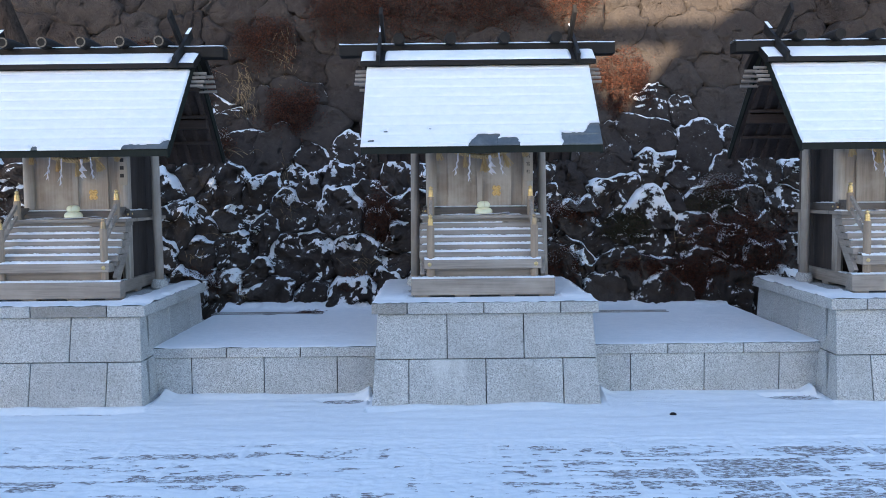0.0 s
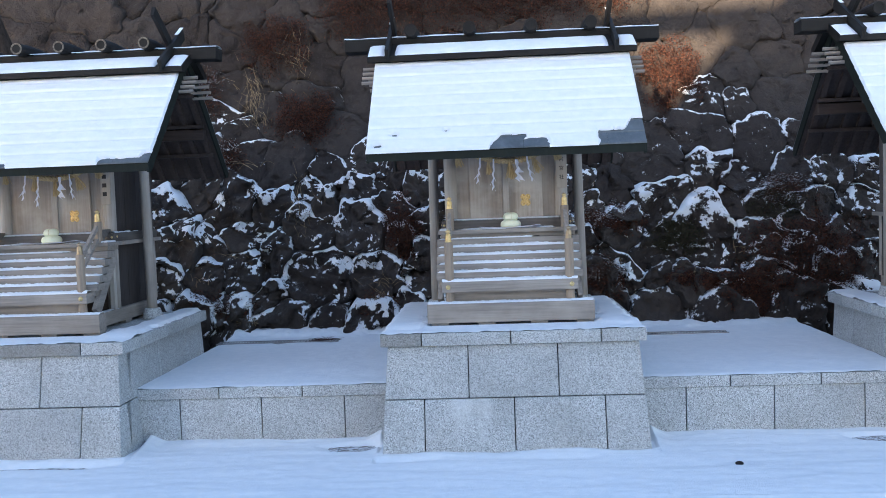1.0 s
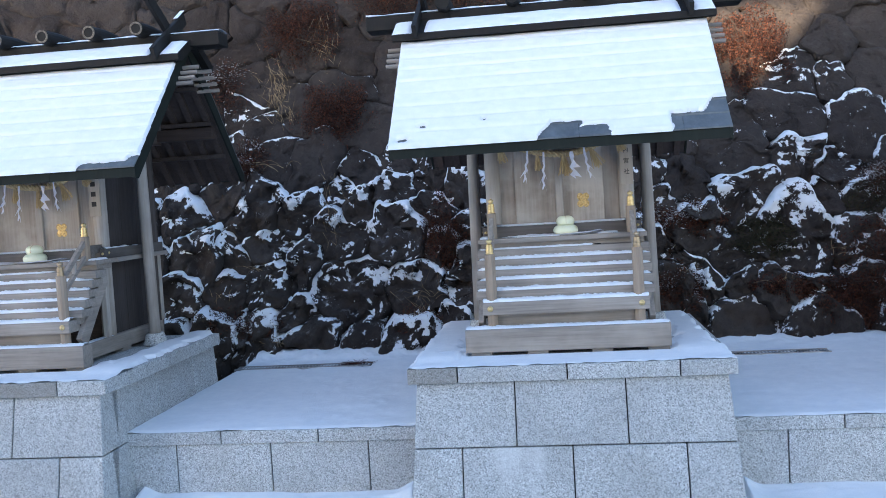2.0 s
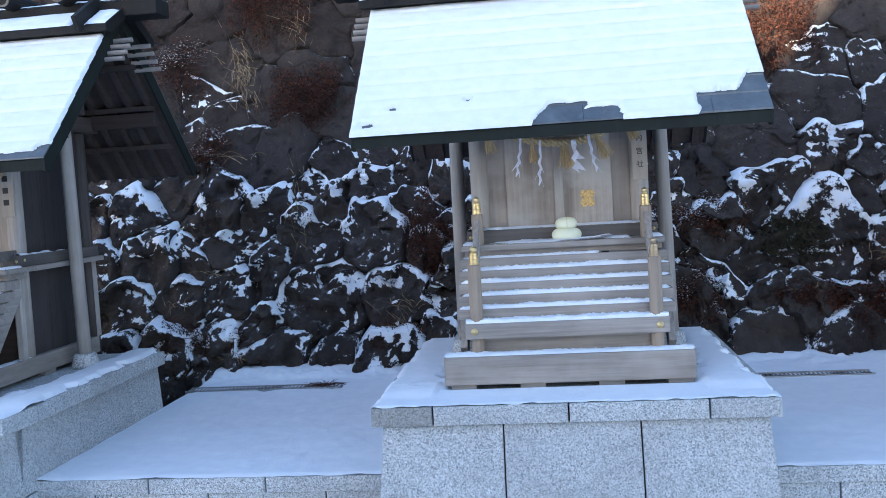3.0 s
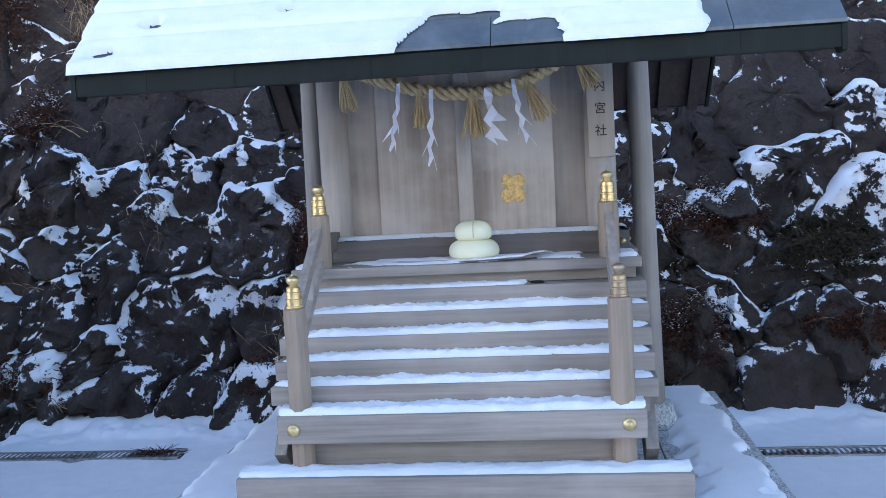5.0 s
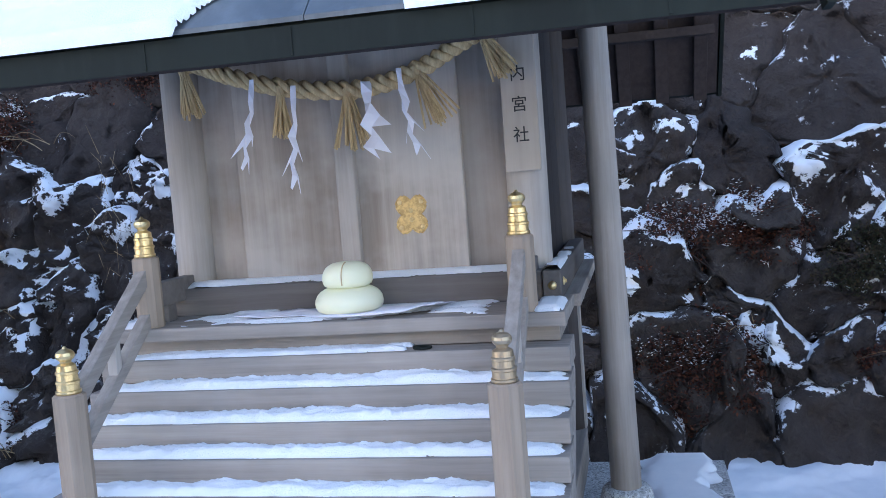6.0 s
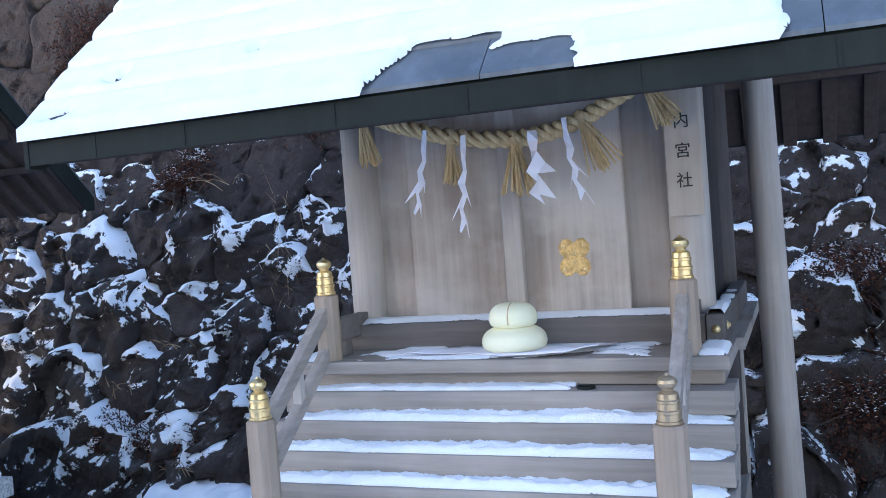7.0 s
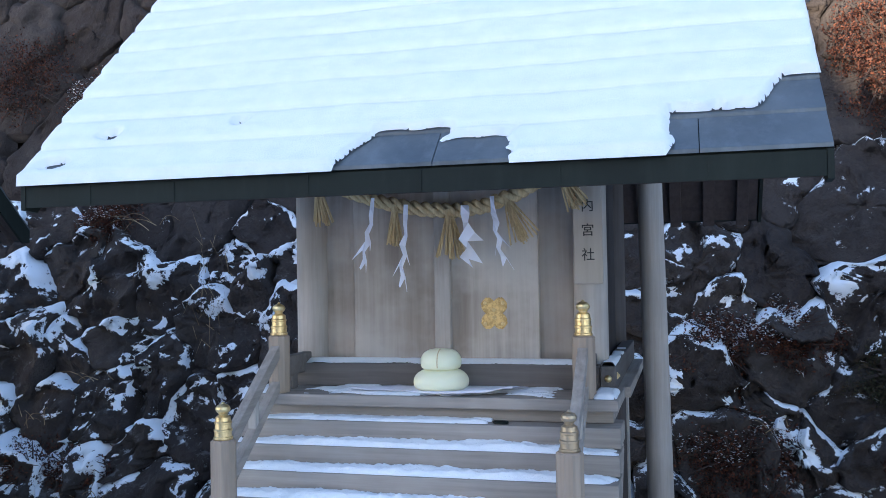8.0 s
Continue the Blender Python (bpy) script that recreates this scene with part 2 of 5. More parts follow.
paving = Mat("paving_stone", 0.8, spec=0.25)
_p = paving.noise(paving.world(), 7, 6, 0.7)
_q = paving.noise(paving.world(), 120, 3, 0.7)
_c = paving.mix(paving.ramp(_p, [(0.35, 0.0), (0.65, 1.0)]), (0.19, 0.155, 0.145), (0.29, 0.245, 0.23))
_c = paving.mix(paving.math("MULTIPLY", paving.random(), 0.4), _c, (0.13, 0.12, 0.115))
_crust = paving.ramp(paving.noise(paving.world((1, 2.2, 1)), 26, 7, 0.75), [(0.47, 0.0), (0.53, 0.9)])
paving.colour(paving.mix(_crust, _c, (0.80, 0.82, 0.85))).bump(_q, 0.4, 0.004)
paving = paving.m


# ---- helpers ----
def part(name, bm, mat, parent=None, label="", smooth=False):
    """Link a bmesh as one mesh object, under parent if there is one."""
    me = bpy.data.meshes.new(name)
    if smooth:
        for f in bm.faces:
            f.smooth = True
    bm.normal_update()
    bm.to_mesh(me)
    bm.free()
    me.materials.append(mat)
    ob = new(name, me)
    if parent is not None:
        ob.parent = parent
    if label:
        tagged(ob, label)
    return ob


def thing(name, label, category, group="", at=(0, 0, 0), kind=""):
    e = new(name)
    e.location = at
    return tagged(e, label, category, group, kind)


def box(bm, x0, x1, y0, y1, z0, z1, bevel=0.0, m=None):
    mat = Matrix.LocRotScale(((x0 + x1) / 2, (y0 + y1) / 2, (z0 + z1) / 2), None, (x1 - x0, y1 - y0, z1 - z0))
    r = bmesh.ops.create_cube(bm, size=1.0, matrix=(m @ mat) if m else mat)
    if bevel:
        edges = list({e for v in r["verts"] for e in v.link_edges})
        bmesh.ops.bevel(bm, geom=edges, offset=bevel, segments=2, affect="EDGES", profile=0.6)
    return bm


def boxm(*a, **k):
    return box(bmesh.new(), *a, **k)


def hexa(bm, bottom, top, bevel=0.004):
    """A block from four bottom and four top corners, both counter-clockwise from above."""
    vs = [bm.verts.new(p) for p in (*bottom, *top)]
    for f in ((3, 2, 1, 0), (4, 5, 6, 7), (0, 1, 5, 4), (1, 2, 6, 5), (2, 3, 7, 6), (3, 0, 4, 7)):
        bm.faces.new([vs[i] for i in f])
    if bevel:
        bmesh.ops.bevel(bm, geom=list({e for v in vs for e in v.link_edges}), offset=bevel, segments=1, affect="EDGES")
    return bm


def rod(bm, a, b, r0, r1=None, seg=12, caps=True):
    """A straight round bar from a to b."""
    a, b = Vector(a), Vector(b)
    r1 = r0 if r1 is None else r1
    d = b - a
    q = d.to_track_quat("Z", "Y").to_matrix().to_4x4()
    bmesh.ops.create_cone(bm, cap_ends=caps, segments=seg, radius1=r0, radius2=r1, depth=d.length, matrix=Matrix.Translation((a + b) / 2) @ q)
    return bm


def lathe(bm, profile, at, seg=20):
    """Turn (radius, height) pairs about the upright through at."""
    rings = []
    for r, z in profile:
        rings.append([bm.verts.new((at[0] + r * math.cos(2 * math.pi * i / seg), at[1] + r * math.sin(2 * math.pi * i / seg), at[2] + z)) for i in range(seg)])
    for a, b in zip(rings, rings[1:]):
        for i in range(seg):
            bm.faces.new((a[i], a[(i + 1) % seg], b[(i + 1) % seg], b[i]))
    bm.faces.new(rings[-1])
    bm.faces.new(rings[0][::-1])
    return bm


def prism(bm, outline, x0, x1):
    """A section of (y, z) corners drawn out along x."""
    a = [bm.verts.new((x0, y, z)) for y, z in outline]
    b = [bm.verts.new((x1, y, z)) for y, z in outline]
    n = len(outline)
    bm.faces.new(a)
    bm.faces.new(b[::-1])
    for i in range(n):
        bm.faces.new((a[i], b[i], b[(i + 1) % n], a[(i + 1) % n]))
    bmesh.ops.recalc_face_normals(bm, faces=bm.faces)
    return bm


def beam(bm, a, b, w, h, up=(0, 0, 1), bevel=0.003):
    """A squared bar from a to b, w wide and h high."""
    a, b = Vector(a), Vector(b)
    d = (b - a).normalized()
    side = d.cross(Vector(up)).normalized()
    upv = side.cross(d)
    m = Matrix((side, d, upv)).transposed().to_4x4()
    m.translation = (a + b) / 2
    n = (b - a).length
    return box(bm, -w / 2, w / 2, -n / 2, n / 2, -h / 2, h / 2, bevel, m)


def fbm(x, y, z, s, o=4):
    return noise.fractal(Vector((x * s, y * s, z * s)), 1.0, 2.0, o)


def smooth01(v):
    v = min(1.0, max(0.0, v))
    return v * v * (3 - 2 * v)


def snow_sheet(name, nu, nv, place, depth, label, parent=None, group="", category="snow"):
    """Snow laid on a surface: place(u, v, h) gives a point h above it; depth(u, v) how thick it lies there."""
    H = [[depth(i / nu, j / nv) for i in range(nu + 1)] for j in range(nv + 1)]
    idx, verts, faces, rim = {}, [], [], {}
    for j in range(nv):
        for i in range(nu):
            q = ((i, j), (i + 1, j), (i + 1, j + 1), (i, j + 1))
            if sum(H[b][a] > 0.0005 for a, b in q) < 2:
                continue
            f = []
            for a, b in q:
                if (a, b) not in idx:
                    idx[(a, b)] = len(verts)
                    su, sv, h0 = float(a), float(b), H[b][a]
                    if h0 <= 0.0005:
                        # draw the rim in to where the cover runs out
                        near = []
                        for c, d in ((a - 1, b), (a + 1, b), (a, b - 1), (a, b + 1), (a - 1, b - 1), (a + 1, b + 1), (a - 1, b + 1), (a + 1, b - 1)):
                            if 0 <= c <= nu and 0 <= d <= nv and H[d][c] > 0.0005:
                                t = H[d][c] / (H[d][c] - min(h0, -0.002))
                                near.append((c + (a - c) * t, d + (b - d) * t))
                        if near:
                            rim[(a, b)] = (0, 0)
                            su, sv = sum(p[0] for p in near) / len(near), sum(p[1] for p in near) / len(near)
                    if (a, b) in rim:
                        rim[(a, b)] = (su, sv)
                    verts.append(place(su / nu, sv / nv, max(0.0, h0)))
                f.append(idx[(a, b)])
            faces.append(f)
    for _ in range(2):
        soft = {}
        for (a, b), (su, sv) in rim.items():
            near = [rim[k] for k in ((a - 1, b), (a + 1, b), (a, b - 1), (a, b + 1), (a - 1, b - 1), (a + 1, b + 1), (a - 1, b + 1), (a + 1, b - 1)) if k in rim]
            n = len(near) + 1
            soft[(a, b)] = ((su + sum(p[0] for p in near)) / n, (sv + sum(p[1] for p in near)) / n)
        rim = soft
    for k, (su, sv) in rim.items():
        verts[idx[k]] = place(su / nu, sv / nv, 0.0)
    me = bpy.data.meshes.new(name)
    me.from_pydata([tuple(p) for p in verts], [], faces)
    me.polygons.foreach_set("use_smooth", [True] * len(faces))
    me.materials.append(snow)
    ob = new(name, me)
    if parent is not None:
        ob.parent = parent
    else:
        tagged(ob, label, category, group, "stuff")
    return ob


# ---- plan ----
CENTRES = (-3.551, 0.0, 3.593)
TOP, LEDGE = 0.775, 0.388
RIDGE_Y = 8.79
EAVE_Y, EAVE_Z, PITCH = 7.81, 2.012, 0.985


def wall_y(z):
    """The rubble wall leans back as it rises."""
    d = z - LEDGE
    return 10.28 + 0.52 * d - 0.035 * d * d


# ---- ground ----
bm = bmesh.new()
bmesh.ops.create_grid(bm, x_segments=8, y_segments=8, size=150, matrix=Matrix.Translation((0, 0, -0.075)))
tagged(part("ground", bm, snow), "open ground under a thin cover of snow", "ground", kind="structure")


# ---- plinths ----
def plinth(cx):
    root = thing("plinth", "battered grey granite plinth of squared blocks with a projecting cap", "plinth", "shrine plinths", (cx, 0, 0))
    mid, g = 0.34, 0.0035

    def half(z):
        return 0.885 - 0.043 * z / 0.69, 7.305 + 0.15 * z / 0.69

    part("core", hexa(bmesh.new(), [(-0.86, 7.33, -0.07), (0.86, 7.33, -0.07), (0.86, 9.20, -0.07), (-0.86, 9.20, -0.07)],
                      [(-0.825, 7.475, 0.69), (0.825, 7.475, 0.69), (0.825, 9.17, 0.69), (-0.825, 9.17, 0.69)], 0), joint, root)
    for z0, z1, cuts in ((-0.07, mid - g, (-0.6, 0.0, 0.6)), (mid + g, 0.69 - g, (-0.3, 0.3))):
        (h0, f0), (h1, f1) = half(z0), half(z1)
        for a, b in zip((None, *cuts), (*cuts, None)):
            xa0, xa1 = (-h0, -h1) if a is None else (a + g, a + g)
            xb0, xb1 = (h0, h1) if b is None else (b - g, b - g)
            m = limed if (cx == 0 and z0 < 0 and a in (-0.6, )) else granite
            part("granite_block", hexa(bmesh.new(), [(xa0, f0, z0), (xb0, f0, z0), (xb0, f0 + 0.2, z0), (xa0, f0 + 0.2, z0)],
                                       [(xa1, f1, z1), (xb1, f1, z1), (xb1, f1 + 0.2, z1), (xa1, f1 + 0.2, z1)]), m, root)
        for s in (-1, 1):
            ys = [f0 + 0.2, f0 + 0.5 + (0.3 if z0 > 0 else 0), f0 + 1.1 + (0.3 if z0 > 0 else 0), 9.21]
            for a, b in zip(ys, ys[1:]):
                x0, x1 = s * h0, s * h1
                i0, i1 = s * (h0 - 0.2), s * (h1 - 0.2)
                q0 = [(min(x0, i0), a + g, z0), (max(x0, i0), a + g, z0), (max(x0, i0), b - g, z0), (min(x0, i0), b - g, z0)]
                q1 = [(min(x1, i1), a + g, z1), (max(x1, i1), a + g, z1), (max(x1, i1), b - g, z1), (min(x1, i1), b - g, z1)]
                part("granite_block", hexa(bmesh.new(), q0, q1), granite, root)
    for a, b in zip((-0.892, -0.61, -0.01, 0.59), (-0.61, -0.01, 0.59, 0.892)):
        part("cap_stone", boxm(a + g, b - g, 7.423, 7.72, 0.69, TOP, 0.006), stained if (cx == 0 and a < -0.8) or (cx < 0 and a == -0.01) else granite, root)
    for s in (-1, 1):
        for a, b in ((7.72, 8.32), (8.32, 8.92), (8.92, 9.225)):
            part("cap_stone", boxm(*sorted((s * 0.892, s * 0.59)), a + g, b - g, 0.69, TOP, 0.006), granite, root)
    part("cap_stone", boxm(-0.588, 0.588, 7.723, 9.225, 0.69, TOP - 0.004, 0.004), granite, root)
    return root


for cx in CENTRES:
    plinth(cx)


def ledge(x0, x1, cap_cuts, wall_cuts):
    root = thing("terrace", "low granite terrace wall with a thin capping course", "terrace", "terraces between plinths")
    tagged(root, kind="structure")
    g = 0.0035
    part("core", boxm(x0 + 0.02, x1 - 0.02, 7.74, 10.9, -0.07, LEDGE - 0.02), joint, root)
    part("terrace_top", boxm(x0, x1, 7.98, 11.0, LEDGE - 0.04, LEDGE - 0.003), granite, root)
    for a, b in zip((x0, *cap_cuts), (*cap_cuts, x1)):
        part("cap_stone", boxm(a + g, b - g, 7.694, 7.98, 0.312, LEDGE, 0.005), granite, root)
    for a, b in zip((x0, *wall_cuts), (*wall_cuts, x1)):
        part("granite_block", boxm(a + g, b - g, 7.712, 7.9, -0.07, 0.309, 0.004), granite, root)


ledge(-2.70, -0.86, (-2.097, -1.495), (-2.39, -1.797, -1.199))
ledge(0.86, 2.74, (1.495, 2.109), (1.195, 1.796, 2.407))
ledge(-6.6, -4.40, (-6.0, -5.4, -4.8), (-6.3, -5.7, -5.1))
ledge(4.44, 6.6, (4.8, 5.4, 6.0), (5.1, 5.7, 6.3))


# ---- drain gratings on the terraces ----
def drain(x0, x1, y):
    root = thing("drain_grating", "weathered drain channel with a slotted cover, half under snow", "drain", "terrace drains", (0, 0, LEDGE))
    part("channel", boxm(x0, x1, y - 0.06, y + 0.06, -0.05, 0.008, 0.003), joint, root)
    part("edge_bar", boxm(x0, x1, y - 0.065, y - 0.05, -0.02, 0.02, 0.002), steel, root)
    part("edge_bar", boxm(x0, x1, y + 0.05, y + 0.065, -0.02, 0.02, 0.002), steel, root)
    n = int((x1 - x0) / 0.026)
    me = None
    for i in range(n):
        if me is None:
            ob = part("slat", boxm(-0.005, 0.005, -0.05, 0.05, 0.0, 0.016), steel, root)
            me = ob.data
        else:
            ob = new("slat", me)
            ob.parent = root
        ob.location = (x0 + 0.013 + i * (x1 - x0) / n, y, 0)


drain(-2.72, -1.58, 9.70)
drain(1.05, 1.95, 9.58)


# ---- small shrines ----
SLOPE = Vector((0, 1, PITCH)).normalized()
NORMAL = Vector((0, -PITCH, 1)).normalized()


def finial(parent, at, mat):
    """A ringed metal cap with a jewel knob."""
    prof = [(r * 0.74, h * 0.66) for r, h in [(0.031, 0), (0.0325, 0.004), (0.0325, 0.010), (0.029, 0.012), (0.029, 0.030), (0.031, 0.032), (0.031, 0.038), (0.0275, 0.041),
            (0.027, 0.058), (0.029, 0.060), (0.029, 0.066), (0.026, 0.069), (0.025, 0.084), (0.020, 0.088), (0.014, 0.092), (0.015, 0.097),
            (0.022, 0.104), (0.025, 0.113), (0.023, 0.122), (0.016, 0.129), (0.007, 0.133), (0.003, 0.140)]]
    return part("finial", lathe(bmesh.new(), prof, at, 28), mat, parent, "ringed brass cap with a jewel knob")


def octagon_post(bm, x, y, z0, z1, r):
    return lathe(bm, [(r, z0), (r, z1 - 0.004), (r - 0.004, z1)], (x, y, 0), 10)


def shrine(cx):
    """One gabled shrine of the plain old style, centred on x = 0 of its own root."""
    s = thing("small_shrine", "small weathered timber shrine with gabled copper roof and steep front steps", "shrine", "row of small shrines", (cx, 0, 0))
    # ground frame and steps
    part("base_beam", boxm(-0.588, 0.588, 7.748, 7.868, 0.797, 0.932, 0.005), timber_x, s)
    for x in (-0.50, -0.17, 0.2, 0.52):
        part("packing_block", boxm(x - 0.06, x + 0.06, 7.765, 7.86, TOP - 0.002, 0.799, 0.002), timber_x, s)
    for e in (-1, 1):
        part("side_sill", boxm(*sorted((e * 0.40, e * 0.475)), 7.890, 9.16, 0.80, 0.905, 0.004), timber_y, s)
        part("packing_block", boxm(*sorted((e * 0.405, e * 0.47)), 8.5, 8.62, TOP - 0.002, 0.802, 0.002), timber_y, s)
        part("packing_block", boxm(*sorted((e * 0.405, e * 0.47)), 9.0, 9.12, TOP - 0.002, 0.802, 0.002), timber_y, s)
    part("riser_board", boxm(-0.42, 0.42, 7.862, 7.885, 0.90, 1.02, 0.002), timber_x, s)
    part("tread", boxm(-0.482, 0.482, 7.797, 7.935, 1.008, 1.083, 0.005), timber_x, s)
    rise, run = 0.058, 0.054
    for i in range(1, 6):
        y = 7.815 + run * i
        z = 1.083 + rise * i
        part("tread", boxm(-0.522, 0.522, y + 0.018, y + 0.16, z - 0.05, z, 0.003), timber_x, s)
        part("riser", boxm(-0.50, 0.50, y + 0.030, y + 0.12, z - 0.09, z - 0.049), timber_x, s)
    for e in (-1, 1):
        bm = bmesh.new()
        beam(bm, (e * 0.50, 7.90, 0.93), (e * 0.50, 8.24, 1.32), 0.035, 0.09)
        part("stringer", bm, timber_y, s)
        # newel posts, rails
        n = part("newel_post", octagon_post(bmesh.new(), e * 0.427, 7.846, 0.925, 1.365, 0.0315), newel_wood, s, smooth=False)
        finial(n, (e * 0.427, 7.846, 1.365), bronze if e > 0 else gold)
        n = part("newel_post", octagon_post(bmesh.new(), e * 0.427, 8.172, 1.43, 1.598, 0.030), newel_wood, s)
        finial(n, (e * 0.427, 8.172, 1.598), gold)
        for dz, h in ((0.0, 0.032), (-0.095, 0.026)):
            bm = bmesh.new()
            beam(bm, (e * 0.427, 7.85, 1.335 + dz), (e * 0.427, 8.165, 1.565 + dz), 0.026, h)
            part("handrail", bm, timber_y, s)
        bm = bmesh.new()
        beam(bm, (e * 0.427, 8.01, 1.345), (e * 0.427, 8.01, 1.44), 0.022, 0.022, (0, 1, 0))
        part("baluster", bm, timber_z, s)
        bm = bmesh.new()
        lathe(bm, [(0.017, 0), (0.017, 0.003), (0.013, 0.006), (0.011, 0.007), (0.010, 0.012), (0.004, 0.015)], (0, 0, 0), 16)
        bmesh.ops.transform(bm, matrix=pose(e * 0.437, 7.797, 1.046, 90), verts=bm.verts)
        part("stud", bm, gold, s, "round gilt nail cover", True)
    for e in (-1, 1):
        part("corner_rail", boxm(*sorted((e * 0.412, e * 0.442)), 8.196, 8.372, 1.478, 1.535, 0.004), rail_dark, s)
        part("corner_block", boxm(*sorted((e * 0.415, e * 0.439)), 8.23, 8.27, 1.438, 1.479, 0.003), rail_dark, s)
    # platform
    part("platform", boxm(-0.515, 0.515, 8.135, 8.40, 1.408, 1.438, 0.004), timber_x, s)
    part("platform_bearer", boxm(-0.50, 0.50, 8.165, 8.36, 1.375, 1.409, 0.003), timber_x, s)
    part("front_rail", boxm(-0.454, 0.454, 8.315, 8.365, 1.438, 1.505, 0.004), rail_dark, s, "dark weathered rail")
    for e in (-1, 1):
        part("platform_side", boxm(*sorted((e * 0.44, e * 0.53)), 8.402, 9.2, 1.408, 1.438, 0.003), timber_y, s)
        part("side_rail", boxm(*sorted((e * 0.456, e * 0.497)), 8.30, 9.2, 1.438, 1.505, 0.004), tie_wood, s)
        for y in (8.30, 9.15):
            part("support_post", boxm(*sorted((e * 0.44, e * 0.475)), y, y + 0.045, 0.905, 1.408, 0.003), timber_z, s)
        bm = bmesh.new()
        lathe(bm, [(0.014, 0), (0.014, 0.003), (0.009, 0.006), (0.004, 0.012)], (0, 0, 0), 14)
        bmesh.ops.transform(bm, matrix=pose(e * 0.477, 8.30, 1.472, 90) @ Matrix.Scale(0.7, 4), verts=bm.verts)
        part("stud", bm, gold, s, "round gilt nail cover", True)
        bm = bmesh.new()
        lathe(bm, [(0.014, 0), (0.014, 0.003), (0.009, 0.006), (0.004, 0.012)], (0, 0, 0), 14)
        bmesh.ops.transform(bm, matrix=pose(e * 0.497, 8.35, 1.475, 0, e * 90) @ Matrix.Scale(0.7, 4), verts=bm.verts)
        part("stud", bm, gold, s, "round gilt nail cover", True)
    # body
    # rear columns get dark timber, so their colour holds the shade behind
    for x, y in ((-0.424, 8.41), (0.424, 8.41), (-0.424, 9.17), (0.424, 9.17)):
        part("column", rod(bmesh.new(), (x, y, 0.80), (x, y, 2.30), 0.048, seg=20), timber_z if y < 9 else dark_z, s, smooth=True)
    for e in (-1, 1):
        part("door_leaf", boxm(*sorted((e * 0.015, e * 0.279)), 8.384, 8.41, 1.438, 2.28, 0.003), door_wood, s)
        part("side_panel", boxm(*sorted((e * 0.272, e * 0.40)), 8.4125, 8.43, 1.438, 2.28), door_wood, s)
        for j in range(3):
            part("wall_board", boxm(*sorted((e * 0.418, e * 0.438)), 8.44 + j * 0.235, 8.672 + j * 0.235, 0.9, 2.34, 0.002), side_shaded, s)
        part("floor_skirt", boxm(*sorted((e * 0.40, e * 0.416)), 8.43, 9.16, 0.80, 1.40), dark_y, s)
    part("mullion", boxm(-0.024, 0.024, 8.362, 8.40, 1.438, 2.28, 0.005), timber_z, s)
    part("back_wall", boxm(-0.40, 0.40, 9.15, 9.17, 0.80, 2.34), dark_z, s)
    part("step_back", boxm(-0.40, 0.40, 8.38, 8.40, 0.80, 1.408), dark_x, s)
    part("lintel", boxm(-0.55, 0.55, 8.36, 8.45, 2.13, 2.25, 0.004), dark_x, s)
    # gilt crest on one leaf
    bm = bmesh.new()
    ring = []
    for i in range(96):
        a = 2 * math.pi * i / 96
        waist = 0.031 + 0.005 * math.sin(a) ** 2
        lobe = abs(math.sin(2 * a)) ** 1.05
        r = waist + (0.056 - waist) * min(1.0, 1.15 * lobe) - 0.003 * smooth01(1 - abs(abs(math.sin(2 * a)) - 0.80) / 0.08)
        ring.append((0.84 * r * math.cos(a), 1.0 * r * math.sin(a)))
    n = len(ring)
    f0 = [bm.verts.new((x, 0, z)) for x, z in ring]
    f1 = [bm.verts.new((x * 0.93, -0.004, z * 0.93)) for x, z in ring]
    f2 = [bm.verts.new((x * 0.84, -0.0026, z * 0.84)) for x, z in ring]
    f3 = [bm.verts.new((x * 0.45, -0.0052, z * 0.45)) for x, z in ring]
    for a, b in ((f0, f1), (f1, f2), (f2, f3)):
        for i in range(n):
            bm.faces.new((a[i], a[(i + 1) % n], b[(i + 1) % n], b[i]))
    bm.faces.new(f3)
    bmesh.ops.transform(bm, matrix=Matrix.Translation((0.149, 8.386, 1.646)), verts=bm.verts)
    crest = part("crest", bm, gilt_plate, s, "four-lobed gilt metal crest")
    for x, z in ((0, -0.012), (0.026, 0.030), (-0.026, 0.030), (0.026, -0.030), (-0.026, -0.030), (0, 0.010)):
        bm = lathe(bmesh.new(), [(0.0055, 0), (0.005, 0.0025), (0.002, 0.0035)], (0, 0, 0), 10)
        bmesh.ops.transform(bm, matrix=pose(0.149 + x, 8.3805, 1.646 + z, 90), verts=bm.verts)
        part("rivet", bm, gold, crest)
    # ridge pillars on stone bases, leaning a little inward
    for e in (-1, 1):
        part("ridge_pillar", rod(bmesh.new(), (0.006 + e * 0.592, RIDGE_Y - 0.05, 0.84), (e * 0.570, RIDGE_Y - 0.03, 2.82), 0.041, 0.037, 20), timber_z, s, smooth=True)
        part("base_stone", lathe(bmesh.new(), [(0.082, TOP - 0.001), (0.08, 0.80), (0.066, 0.855), (0.06, 0.862)], (0.006 + e * 0.592, RIDGE_Y - 0.05, 0), 20), granite, s, "small round granite footing", True)
    # timbers under the roof, coloured darker to carry the shade of the gable
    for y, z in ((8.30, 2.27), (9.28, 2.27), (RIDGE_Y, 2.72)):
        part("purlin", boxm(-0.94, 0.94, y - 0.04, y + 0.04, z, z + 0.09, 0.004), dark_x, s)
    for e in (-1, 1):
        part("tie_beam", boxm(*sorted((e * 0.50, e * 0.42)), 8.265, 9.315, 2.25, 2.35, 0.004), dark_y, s)
